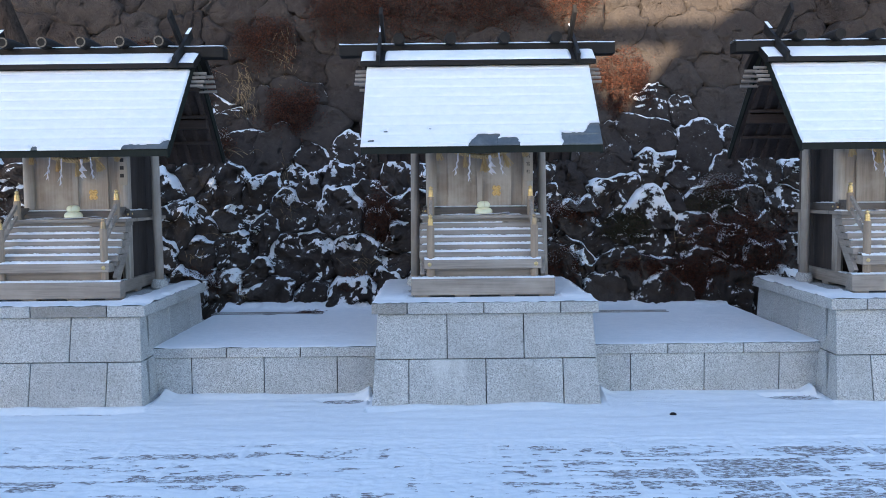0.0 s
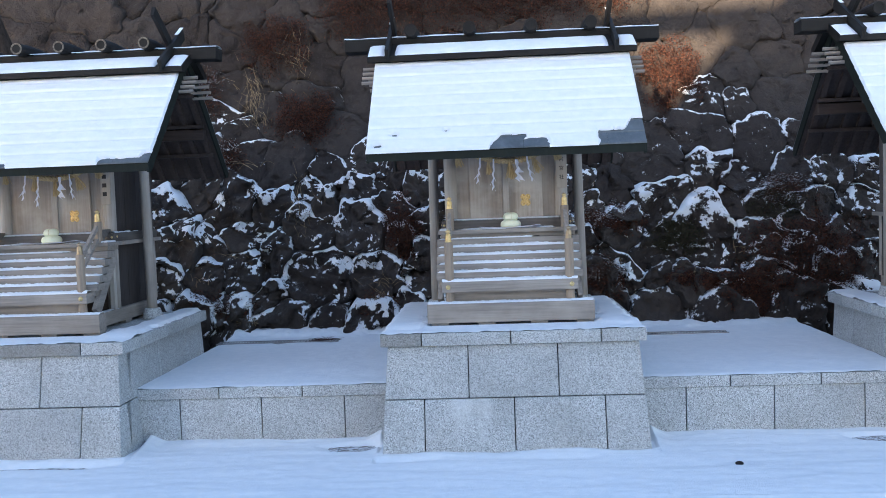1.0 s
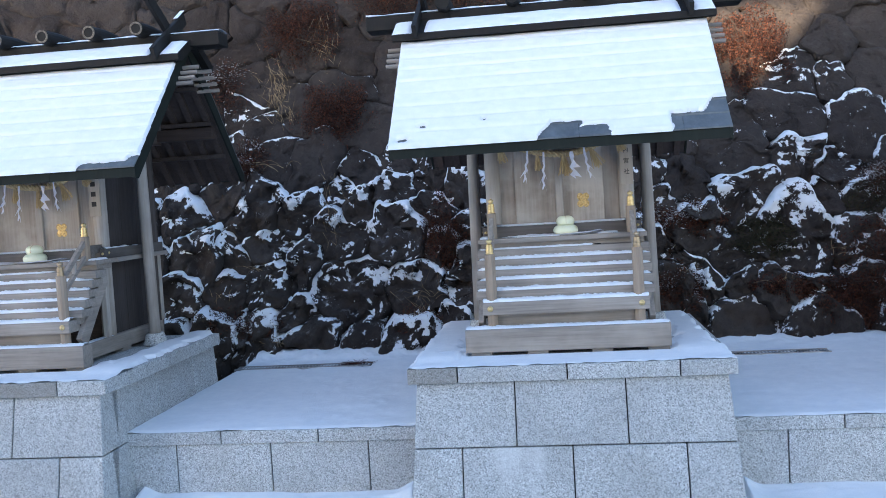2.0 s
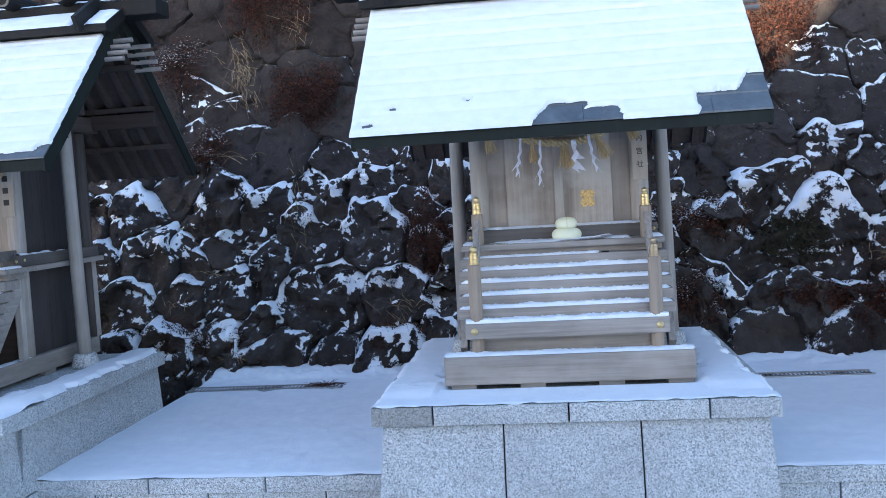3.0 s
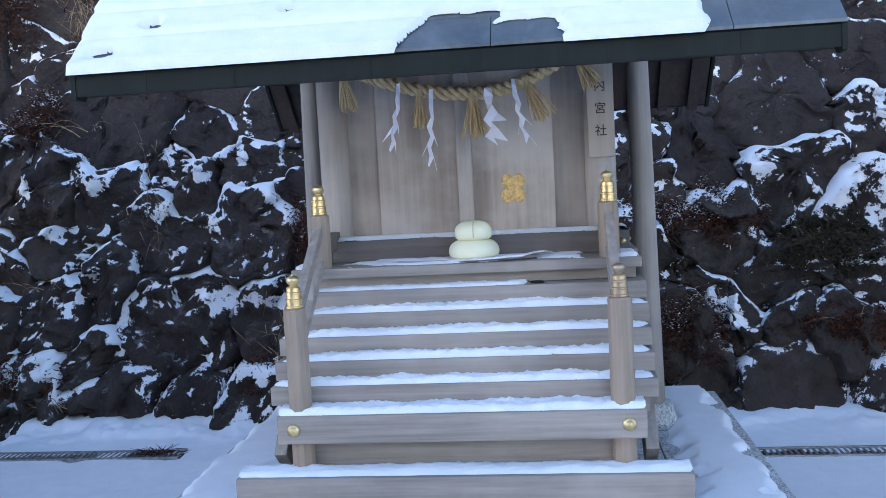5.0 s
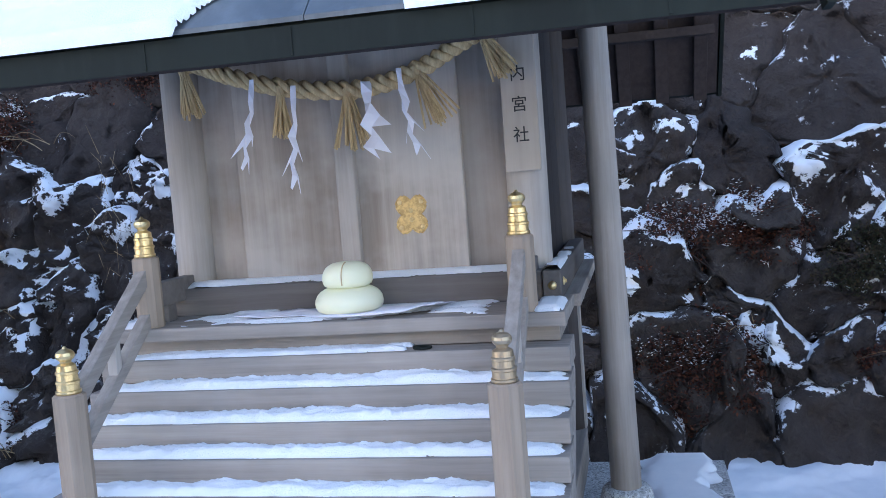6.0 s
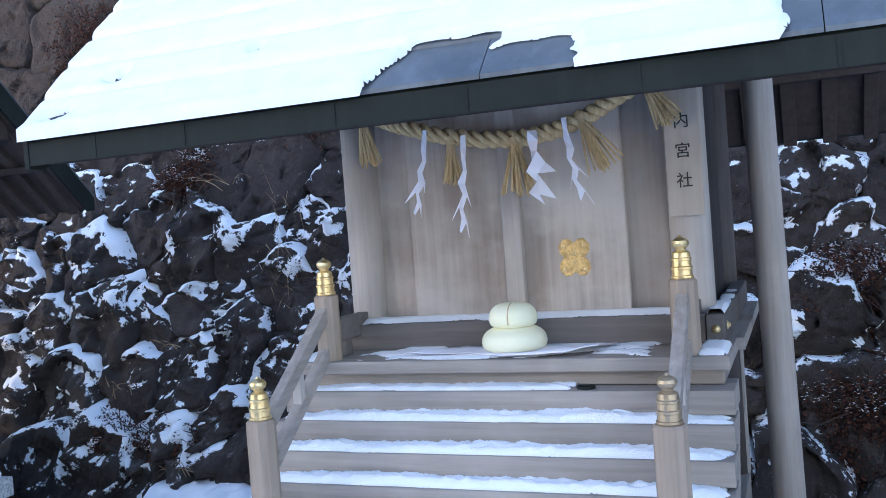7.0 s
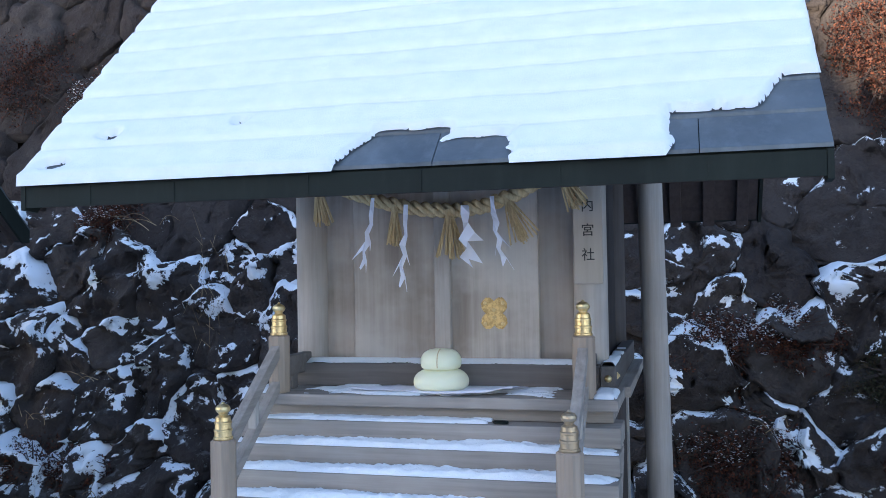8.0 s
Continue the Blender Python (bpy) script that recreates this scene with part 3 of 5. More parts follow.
        part("king_post", boxm(*sorted((e * 0.49, e * 0.43)), RIDGE_Y - 0.04, RIDGE_Y + 0.04, 2.35, 2.73, 0.003), timber_z, s)
    me = {}
    for k in (-1, 1):
        for i in range(15):
            x = -0.91 + i * 0.13
            if k not in me:
                bm = bmesh.new()
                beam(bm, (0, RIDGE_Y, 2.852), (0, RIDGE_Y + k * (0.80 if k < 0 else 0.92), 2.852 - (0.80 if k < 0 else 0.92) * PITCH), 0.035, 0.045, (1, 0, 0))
                ob = part("rafter", bm, rafter_shaded, s)
                me[k] = ob.data
            else:
                ob = new("rafter", me[k])
                ob.parent = s
            ob.location.x = x
    # roof: two thick slopes, edge boards, stepped sheet courses
    for k in (-1, 1):
        def yy(y):
            return RIDGE_Y + k * (RIDGE_Y - y)
        top = EAVE_Z + (RIDGE_Y - EAVE_Y) * PITCH
        part("roof_slope", prism(bmesh.new(), [(yy(EAVE_Y + 0.006), EAVE_Z - 0.004), (yy(RIDGE_Y), top - 0.01), (yy(RIDGE_Y), top - 0.085), (yy(EAVE_Y + 0.05), EAVE_Z - 0.045), (yy(EAVE_Y + 0.006), EAVE_Z - 0.058)], -0.972, 0.972), fascia, s, "dark green copper-clad eave")
        for e in (-1, 1):
            part("bargeboard", prism(bmesh.new(), [(yy(EAVE_Y + 0.004), EAVE_Z - 0.002), (yy(RIDGE_Y), top - 0.006), (yy(RIDGE_Y), top - 0.14), (yy(EAVE_Y + 0.05), EAVE_Z - 0.068), (yy(EAVE_Y + 0.004), EAVE_Z - 0.064)], *sorted((e * 0.973, e * 0.986))), fascia, s)
            for i in range(4):
                d = 0.12 + i * 0.042
                part("gable_rod", rod(bmesh.new(), (e * 0.90, yy(RIDGE_Y - d), top - 0.13 - d * PITCH), (e * 1.10, yy(RIDGE_Y - d), top - 0.13 - d * PITCH), 0.014, seg=8), timber_x, s)
        # soffit and battens share the rafters' colour with its shade put in
        part("soffit_board", prism(bmesh.new(), [(yy(EAVE_Y + 0.06), EAVE_Z - 0.046), (yy(RIDGE_Y), top - 0.088), (yy(RIDGE_Y), top - 0.097), (yy(EAVE_Y + 0.06), EAVE_Z - 0.055)], -0.968, 0.968), rafter_shaded, s)
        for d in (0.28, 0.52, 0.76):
            part("batten", boxm(-0.95, 0.95, *sorted((yy(EAVE_Y + d), yy(EAVE_Y + d + 0.04))), EAVE_Z + d * PITCH - 0.155, EAVE_Z + d * PITCH - 0.125, 0.002), rafter_shaded, s)
        # eave seams
        for x in (-0.62, -0.22, 0.18, 0.58) if k > 0 else (-0.78, -0.54, -0.18, 0.1, 0.42, 0.74):
            part("eave_seam", boxm(x - 0.003, x + 0.003, *sorted((yy(EAVE_Y + 0.004), yy(EAVE_Y + 0.02))), EAVE_Z - 0.055, EAVE_Z - 0.006), fascia, s)
        n = 9
        length = (8.60 - EAVE_Y) / n
        for i in range(n):
            y0, y1 = EAVE_Y + i * length, EAVE_Y + (i + 1) * length + 0.012
            z0, z1 = EAVE_Z + (y0 - EAVE_Y) * PITCH, EAVE_Z + (y1 - EAVE_Y) * PITCH
            for a, b in ((-0.986, -0.45), (-0.45, 0.13), (0.13, 0.72), (0.72, 0.986)) if i % 2 == 0 else ((-0.986, -0.7), (-0.7, -0.15), (-0.15, 0.42), (0.42, 0.986)):
                part("copper_sheet", prism(bmesh.new(), [(yy(y0), z0 + 0.010), (yy(y1), z1 + 0.002), (yy(y1), z1 - 0.004), (yy(y0), z0 + 0.001)], a + 0.001, b - 0.001), sheet, s)
    # ridge cover, ridge beam, crossed boards
    zc = 2.795
    part("ridge_cover", prism(bmesh.new(), [(8.475, zc - 0.036), (8.475, zc), (8.70, 2.925), (2 * RIDGE_Y - 8.70, 2.925), (2 * RIDGE_Y - 8.475, zc), (2 * RIDGE_Y - 8.475, zc - 0.036), (2 * RIDGE_Y - 8.54, zc - 0.036), (RIDGE_Y, 2.9), (8.54, zc - 0.036)], -1.04, 1.04), ridge_dark, s)
    part("ridge_beam", boxm(-1.25, 1.25, 8.70, 8.88, 2.878, 2.972, 0.005), ridge_dark, s)
    for e in (-1, 1):
        for k in (-1, 1):
            bm = bmesh.new()
            x = e * (0.865 + k * 0.016)
            rise_by = 0.36 if k < 0 else 0.21
            beam(bm, (x, RIDGE_Y - k * 0.36, 2.80), (x, RIDGE_Y + k * rise_by, 2.80 + 0.591 * (0.36 + rise_by)), 0.03, 0.085)
            part("ridge_cross_board", bm, ridge_dark, s)
    return s


def ridge_logs(s, xs):
    for x in xs:
        prof = [(0.046, -0.20), (0.050, -0.196), (0.050, -0.15), (0.056, -0.02), (0.056, 0.02), (0.050, 0.15), (0.050, 0.196), (0.046, 0.20)]
        bm = lathe(bmesh.new(), prof, (0, 0, 0), 16)
        bmesh.ops.transform(bm, matrix=pose(x, RIDGE_Y, 3.012, 90), verts=bm.verts)
        log = part("ridge_log", bm, ridge_dark, s, "short round ridge log")
        bm = lathe(bmesh.new(), [(0.034, -0.006), (0.034, 0.005), (0.046, 0.005), (0.047, -0.006)], (0, 0, 0), 20)
        bmesh.ops.transform(bm, matrix=pose(x, RIDGE_Y - 0.20, 3.012, 90), verts=bm.verts)
        part("end_ring", bm, band if s is left_shrine else ridge_dark, log, "pale worn metal band" if s is left_shrine else "")


mid_shrine = shrine(0.0)
left_shrine = copy_thing(mid_shrine, Matrix.Translation((CENTRES[0], 0, 0)))
right_shrine = copy_thing(mid_shrine, Matrix.Translation((CENTRES[2], 0, 0)))
ridge_logs(mid_shrine, (-0.705, -0.242, 0.242, 0.705))
for s in (left_shrine, right_shrine):
    ridge_logs(s, (-0.70, -0.35, 0.0, 0.35, 0.70))


# ---- snow on the shrines ----
def roof_snow(cx, bare, seed):
    """Snow on the front slope; bare(x, d) is above 0 where the sheet shows, d being metres up from the eave."""
    L = math.hypot(8.54 - EAVE_Y, (8.54 - EAVE_Y) * PITCH)
    n = 9
    course = (8.60 - EAVE_Y) / n * math.hypot(1, PITCH)

    def place(u, v, h):
        x = -0.990 + 1.980 * u
        d = L * v
        k = d / course
        f = k - math.floor(k)
        if v == 0.0:
            return (cx + x, EAVE_Y - 0.010, EAVE_Z - 0.002)
        if u in (0.0, 1.0):
            h = -0.004
        p = Vector((cx + x, EAVE_Y, EAVE_Z + 0.006)) + SLOPE * d + NORMAL * (h + 0.006 * (1 - f))
        p += Vector((0, -0.010, 0)) * max(0.0, 1 - v * 40)
        return p

    def depth(u, v):
        x = -0.990 + 1.980 * u
        d = L * v
        h = 0.018 + 0.004 * fbm(x + seed, d, 0.3, 2.5) + 0.002 * fbm(x + seed, d * 2, 0.3, 11)
        m = bare(x, d) + 0.017 * fbm(x + seed, d, 1.0, 20, 6)
        if m >= 0:
            return -0.6 * m
        h *= smooth01(-m / 0.018) if m > -0.018 else 1.0
        e = min(x + 0.990, 0.990 - x)
        h *= smooth01(0.5 + e / 0.02)
        k = d / course
        f = k - math.floor(k)
        line = smooth01(1 - min(f, 1 - f) * course / 0.022)
        h -= 0.006 * line * smooth01(0.7 + 0.8 * fbm(x + seed, d * 3, 2.0, 3.1, 3))
        return h

    return snow_sheet("roof_snow", 280, 125, place, depth, "thin smooth snow cover on the front roof slope", group="snow on roofs")


def notch(x, d, x0, x1, top):
    """Below zero outside the patch x0..x1 that reaches up to top."""
    return min(x - x0, x1 - x, top - d)


def bare_mid(x, d):
    a = notch(x, d, -0.115 + 0.7 * d, 0.30, 0.128)
    a = min(a, max(0.145 - x, (0.09 - d)))
    b = notch(x, d, 0.665, 1.2, 0.135 + 0.12 * smooth01((x - 0.84) / 0.08))
    spots = max(0.022 - math.hypot((x + 0.80) * 0.8, (d - 0.17) * 1.5), 0.024 - math.hypot((x + 0.905) * 0.7, (d - 0.055) * 1.6), 0.010 - math.hypot(x + 0.42, d - 0.2))
    return max(a, b, spots)


def bare_left(x, d):
    a = notch(x, d, 0.62, 1.2, 0.045 + 0.05 * smooth01((x - 0.9) / 0.05))
    return max(a, notch(x, d, -0.13, -0.08, 0.03))


roof_snow(0.0, bare_mid, 0.0)
roof_snow(CENTRES[0], bare_left, 7.0)
roof_snow(CENTRES[2], lambda x, d: -1.0, 13.0)


def strip_snow(cx):
    def cover(u, v, h):
        return (cx - 1.035 + 2.07 * u, 8.475 + 0.235 * v, 2.797 + 0.13 * v + h)

    def cover_depth(u, v):
        x = -1.035 + 2.07 * u
        h = 0.017 + 0.004 * fbm(x + cx, v, 0, 5)
        h *= smooth01((0.9 - v) * 8)
        for e in (-0.865, 0.865):
            h *= smooth01((abs(x - e) - 0.04) / 0.02)
        return h * smooth01(0.3 + min(u, 1 - u) * 40) * smooth01(0.3 + v * 8)

    snow_sheet("ridge_cover_snow", 150, 12, cover, cover_depth, "strip of snow along the ridge cover", group="snow on ridges")

    def top(u, v, h):
        return (cx - 1.25 + 2.5 * u, 8.707 + 0.166 * v, 2.972 + h)

    def top_depth(u, v):
        return (0.017 + 0.006 * fbm(u * 2.5 + cx, v, 3, 6)) * smooth01(0.4 + min(v, 1 - v) * 8)

    snow_sheet("ridge_beam_snow", 150, 10, top, top_depth, "thin line of snow on the ridge beam", group="snow on ridges")
    for k in (-0.881, 0.881):
        def board(u, v, h):
            return (cx + k - 0.016 + 0.032 * u, RIDGE_Y + 0.06 + 0.14 * v, 3.102 + 0.083 * v + h)
        snow_sheet("ridge_board_snow", 4, 20, board, lambda u, v: 0.012, "snow on the upper edge of a ridge board", group="snow on ridges")


for cx in CENTRES:
    strip_snow(cx)


def step_snow(cx, seed):
    for i in range(0, 7):
        if i == 6:
            x0, x1, y0, y1, z, t = -0.585, 0.585, 7.750, 7.866, 0.932, 0.012
        else:
            y = 7.815 + 0.054 * i
            x0, x1 = (-0.48, 0.48) if i == 0 else (-0.519, 0.519)
            y0, y1, z = y + (-0.016 if i == 0 else 0.02), y + (0.07 if i == 0 else 0.085), 1.083 + 0.058 * i
            t = 0.018 if i < 5 else 0.009

        def place(u, v, h, x0=x0, x1=x1, y0=y0, y1=y1, z=z):
            return (cx + x0 + (x1 - x0) * u, y0 + (y1 - y0) * v, z + h)

        def depth(u, v, x0=x0, x1=x1, t=t, i=i):
            x = x0 + (x1 - x0) * u
            n = fbm(x + seed, i * 3.1, v * 0.3, 9)
            front = smooth01((v - 0.05 - 0.06 * (0.5 + fbm(x + seed, i * 1.7, 0, 26, 4))) / 0.22) * (0.9 + 0.35 * fbm(x + seed, i * 2.3, v, 40, 3))
            h = t * (1 + 0.35 * n) * front
            if i == 5:
                h *= smooth01((0.16 - x + 0.1 * n) / 0.03)
            if 0 < i < 6:
                h *= (0.75 - 0.35 * smooth01((i - 2.5) / 2)) + (0.25 + 0.35 * smooth01((i - 2.5) / 2)) * smooth01((0.45 - abs(x)) / 0.06)
                h *= smooth01((0.514 + 0.02 * n - abs(x)) / 0.03)
            if i == 6:
                h *= smooth01((0.9 - v) * 5)
            return h - 0.0004

        snow_sheet("step_snow", 150, 12, place, depth, "line of snow lying on a wooden step", group="snow on steps")

    def plat(u, v, h):
        return (cx - 0.40 + 0.80 * u, 8.14 + 0.175 * v, 1.4385 + h)

    def plat_depth(u, v):
        x = -0.40 + 0.8 * u
        n = fbm(x + seed, v * 0.4, 5, 7)
        return 0.008 * smooth01(0.5 + 2.2 * n - max(0, x - 0.2) * 2 + (0.4 if v > 0.3 else -0.4)) * smooth01(min(u, 1 - u) * 12) * smooth01(v * 7) - 0.001

    snow_sheet("platform_snow", 90, 24, plat, plat_depth, "patchy snow on the shrine platform", group="snow on platforms")

    def rail(u, v, h):
        return (cx - 0.42 + 0.84 * u, 8.316 + 0.07 * v, 1.505 + h)

    snow_sheet("rail_snow", 90, 8, rail, lambda u, v: 0.012 * smooth01(v * 1.6 - 0.2 + 0.8 * fbm(u * 0.84 + seed, 0, 9, 9)) - 0.0006, "snow lying against the foot of the doors", group="snow on platforms")
    for e in (-1, 1):
        def side(u, v, h, e=e):
            return (cx + e * 0.4765 + 0.04 * (u - 0.5), 8.305 + 0.6 * v, 1.505 + h)
        snow_sheet("side_rail_snow", 6, 40, side, lambda u, v: 0.012 * smooth01(min(u, 1 - u) * 5) * smooth01(0.9 - v + fbm(v, seed, 0, 7)), "snow on the side rail", group="snow on platforms")

        def sill(u, v, h, e=e):
            return (cx + e * 0.4375 + 0.072 * (u - 0.5), 7.88 + 0.8 * v, 0.905 + h)
        snow_sheet("sill_snow", 8, 50, sill, lambda u, v: 0.014 * smooth01(min(u, 1 - u) * 5) * smooth01(0.7 - v + 0.6 * fbm(v, seed + e, 0, 7)), "snow on the side sill", group="snow on platforms")

        def corner(u, v, h, e=e):
            return (cx + e * (0.445 + 0.066 * u), 8.14 + 0.18 * v, 1.4385 + h)
        snow_sheet("corner_snow", 10, 18, corner, lambda u, v: 0.013 * smooth01(min(u, 1 - u, v, 1 - v) * 6 + 0.3 * fbm(u, v, seed, 4)) - 0.001, "snow on the platform corner", group="snow on platforms")


for n, cx in enumerate(CENTRES):
    step_snow(cx, 3.0 * n)


def plinth_snow(cx, seed):
    def place(u, v, h):
        return (cx - 0.888 + 1.776 * u, 7.427 + 1.79 * v, TOP + h)

    def depth(u, v):
        x, y = -0.888 + 1.776 * u, 7.427 + 1.79 * v
        n = fbm(x + seed, y, 0, 7)
        h = (0.010 + (0.016 if y > 7.9 or abs(x) > 0.62 else 0.004) * smooth01((y - 7.55) / 0.15)) * smooth01(0.3 + min(u, 1 - u) * 45 + 0.8 * n) * smooth01(0.55 + v * 60 + n)
        sheltered = smooth01((y - 7.93 + 0.12 * n) / 0.10) * smooth01((0.70 - abs(x) + 0.05 * n) / 0.08)
        under = smooth01((y - 7.70) / 0.05) * smooth01((0.60 - abs(x)) / 0.02)
        strip = smooth01((abs(x) - 0.83 + 0.06 * n) / 0.03) * smooth01((y - 7.75 - 0.1 * n) / 0.08)
        left = smooth01((-0.60 - x) / 0.03) * smooth01((y - 7.80 - 0.12 * n) / 0.10)
        right = max(strip if x > 0 else 0.0, 0.35 * left)
        return h * (1 - max(sheltered, under, 0.96 * right)) - 0.0008

    snow_sheet("plinth_snow", 150, 150, place, depth, "thin snow on the plinth top", group="snow on plinths")


for n, cx in enumerate(CENTRES):
    plinth_snow(cx, 5.0 * n)


def terrace_snow(x0, x1, seed):
    def place(u, v, h):
        return (x0 + (x1 - x0) * u, 7.70 + 2.75 * v, LEDGE + h)

    def depth(u, v):
        x, y = x0 + (x1 - x0) * u, 7.70 + 2.75 * v
        n = fbm(x, y, seed, 5)
        h = 0.012 + 0.004 * n
        h += (0.055 if x < 0 else 0.03) * smooth01((y - 9.93 + 0.22 * n) / 0.36)
        for a, b, c in ((-2.72, -1.58, 9.70), (1.05, 1.95, 9.58)):
            if a < x < b:
                h *= smooth01((abs(y - c + 0.012) - 0.012 + 0.07 * n) / 0.03)
        return h * smooth01(0.35 + v * 70 + 0.5 * n)

    snow_sheet("terrace_snow", 130, 150, place, depth, "even snow on the terrace, drifted against the rubble wall", group="snow on terraces")


terrace_snow(-2.69, -0.87, 1.0)
terrace_snow(0.87, 2.73, 4.0)
terrace_snow(-6.6, -4.41, 6.0)
terrace_snow(4.45, 6.6, 8.0)


# ---- paving and the snow on it ----
def ground_snow():
    def place(u, v, h):
        return (-5.9 + 12.0 * u, 4.2 + 3.52 * v, h - 0.03)

    def depth(u, v):
        x, y = -5.9 + 12.0 * u, 4.2 + 3.52 * v
        n = noise.fractal(Vector((x * 1.6, y * 5.5, 3.0)), 1.0, 2.0, 5)
        fine = noise.fractal(Vector((x * 9, y * 22, 5.0)), 0.8, 2.0, 4)
        row = math.floor((y - 4.27) / 0.42)
        jy = abs((y - 4.27) / 0.42 - row - 0.5) * 0.42 - 0.21
        fx = (x + 0.02 - (0.4 if row % 2 else 0.0)) / 0.8
        jx = abs(fx - math.floor(fx) - 0.5) * 0.8 - 0.4
        in_joint = smooth01(1 + max(jx, jy) / 0.03)
        big = noise.fractal(Vector((x * 0.55, y * 0.9, 9.0)), 1.0, 2.0, 3)
        far = smooth01((y - 6.05 + 0.25 * big) / 0.6)
        h = 0.008 + 0.010 * n + 0.016 * far + 0.006 * big
        h += (1 - far) * (0.010 * fine + (0.007 + 0.005 * smooth01(x / 1.5)) * in_joint - 0.004 - 0.004 * smooth01((x + 0.3) / 1.5) * smooth01((5.95 - y) / 0.5) - 0.003 * smooth01((x - 0.2) / 1.5) + 0.006 * smooth01(-(x + 1.5) / 2))
        streak = noise.fractal(Vector((x * 0.9 + 0.8 * y, y * 7.5, 21.0)), 1.0, 2.0, 4)
        h += (1 - far) * 0.012 * streak * smooth01(-(x + 0.2) / 1.2)
        h += 0.03 * smooth01((abs(x) - 4.5) / 0.7)
        # drift in the recesses and a line along the plinth feet
        in_plinth = any(abs(x - c) < 0.93 for c in CENTRES)
        foot = 7.31 if in_plinth else 7.71
        d = foot - y
        if d > -0.03:
            edge = min([abs(abs(x - c) - 0.9) for c in CENTRES])
            h += (0.016 if not in_plinth else 0.014) * smooth01(1 - d / 0.16) * (0.7 + 0.5 * n)
            if not in_plinth:
                h += 0.06 * smooth01(1 - edge / 0.16) * smooth01(1 - d / 0.45)
                for c in CENTRES[1:]:
                    h -= 0.10 * smooth01(1.2 - math.hypot((x - c + 1.08) / 0.24, (y - 7.50) / 0.10) + 0.5 * n)
            else:
                scoop = smooth01(1 - abs(d - 0.13) / 0.09) * smooth01(0.35 + 1.5 * big)
                h -= 0.045 * scoop
        return h

    snow_sheet("paving_snow", 1000, 290, place, depth, "wind-brushed snow over stone paving, worn thin and scuffed", category="snow")


ground_snow()

pave = thing("paving", "grey stone paving slabs in staggered courses under thin snow", "paving", kind="structure")
part("paving_bed", boxm(-5.66, 6.02, 4.25, 7.69, -0.074, -0.044), joint, pave)
slab_me = {}
for r in range(8):
    for c in range(-7, 7):
        x0 = c * 0.8 + (0.4 if r % 2 else 0.0) - 0.02
        y0 = 4.27 + r * 0.42
        key = (r * 5 + c * 3) % 4
        if key not in slab_me:
            ob = part("paving_slab", boxm(0.003, 0.797, 0.003, 0.417, -0.03, 0.0005 * key, 0.004), paving, pave)
            slab_me[key] = ob.data
        else:
            ob = new("paving_slab", slab_me[key])
            ob.parent = pave
        ob.location = (x0, y0, -0.03)

tagged(part("pebble", lathe(bmesh.new(), [(0.012, 0.0), (0.024, 0.006), (0.026, 0.014), (0.018, 0.022), (0.006, 0.026)], (1.348, 6.93, -0.012), 9), soil), "small dark stone lying on the snow", "stone")


# ---- rubble wall ----
# centre x, height, half width, and how much snow its upper edge holds
LEFT_STONES = [
    (-1.9, 0.88, 0.36, 1.0), (-1.32, 0.93, 0.25, 0.85), (-1.48, 1.41, 0.26, 0.9), (-2.0, 1.37, 0.23, 0.7), (-2.37, 1.63, 0.19, 0.85), (-2.75, 1.38, 0.18, 0.6),
    (-2.33, 1.16, 0.22, 0.6), (-2.89, 1.71, 0.26, 0.85), (-2.02, 1.82, 0.14, 0.75), (-1.84, 1.68, 0.15, 0.9), (-1.51, 1.82, 0.2, 0.85), (-2.3, 2.11, 0.27, 0.12),
    (-2.75, 1.04, 0.23, 0.8), (-2.32, 0.79, 0.17, 1.0), (-2.22, 0.57, 0.2, 0.7), (-1.16, 1.61, 0.16, 0.8), (-2.73, 0.66, 0.19, 0.9), (-1.79, 2.07, 0.18, 0.35),
    (-1.45, 2.14, 0.14, 0.7), (-1.31, 0.55, 0.18, 0.9), (-3.1, 1.3, 0.17, 0.8), (-3.08, 2.2, 0.14, 0.5), (-2.81, 2.4, 0.15, 0.4),
]
FAR_LEFT_STONES = [
    (-3.54, 1.72, 0.21, 0.85), (-3.9, 1.73, 0.17, 0.8), (-3.37, 1.34, 0.26, 1.0), (-3.83, 1.3, 0.17, 0.8), (-3.6, 0.92, 0.22, 1.0), (-3.01, 2.66, 0.16, 1.0),
    (-2.02, 2.76, 0.29, 0.1), (-2.52, 2.6, 0.2, 0.1),
]
RIGHT_STONES = [
    (1.52, 2.00, 0.30, 0.14), (2.09, 2.29, 0.18, 0.3), (2.1, 1.89, 0.22, 0.95), (1.55, 1.59, 0.23, 1.1), (2.10, 1.27, 0.29, 1.5), (1.13, 1.77, 0.2, 0.06),
    (1.15, 1.39, 0.22, 0.45), (1.53, 1.1, 0.22, 0.3), (1.26, 0.86, 0.17, 0.9), (1.54, 0.82, 0.12, 0.5), (1.48, 0.5, 0.22, 0.25), (1.99, 0.52, 0.18, 0.25),
    (2.17, 0.84, 0.13, 0.9), (1.04, 1.05, 0.12, 0.6), (2.23, 2.67, 0.21, 0.6), (2.53, 2.6, 0.13, 0.5), (2.42, 1.78, 0.16, 0.8),
]
rng = random.Random(11)


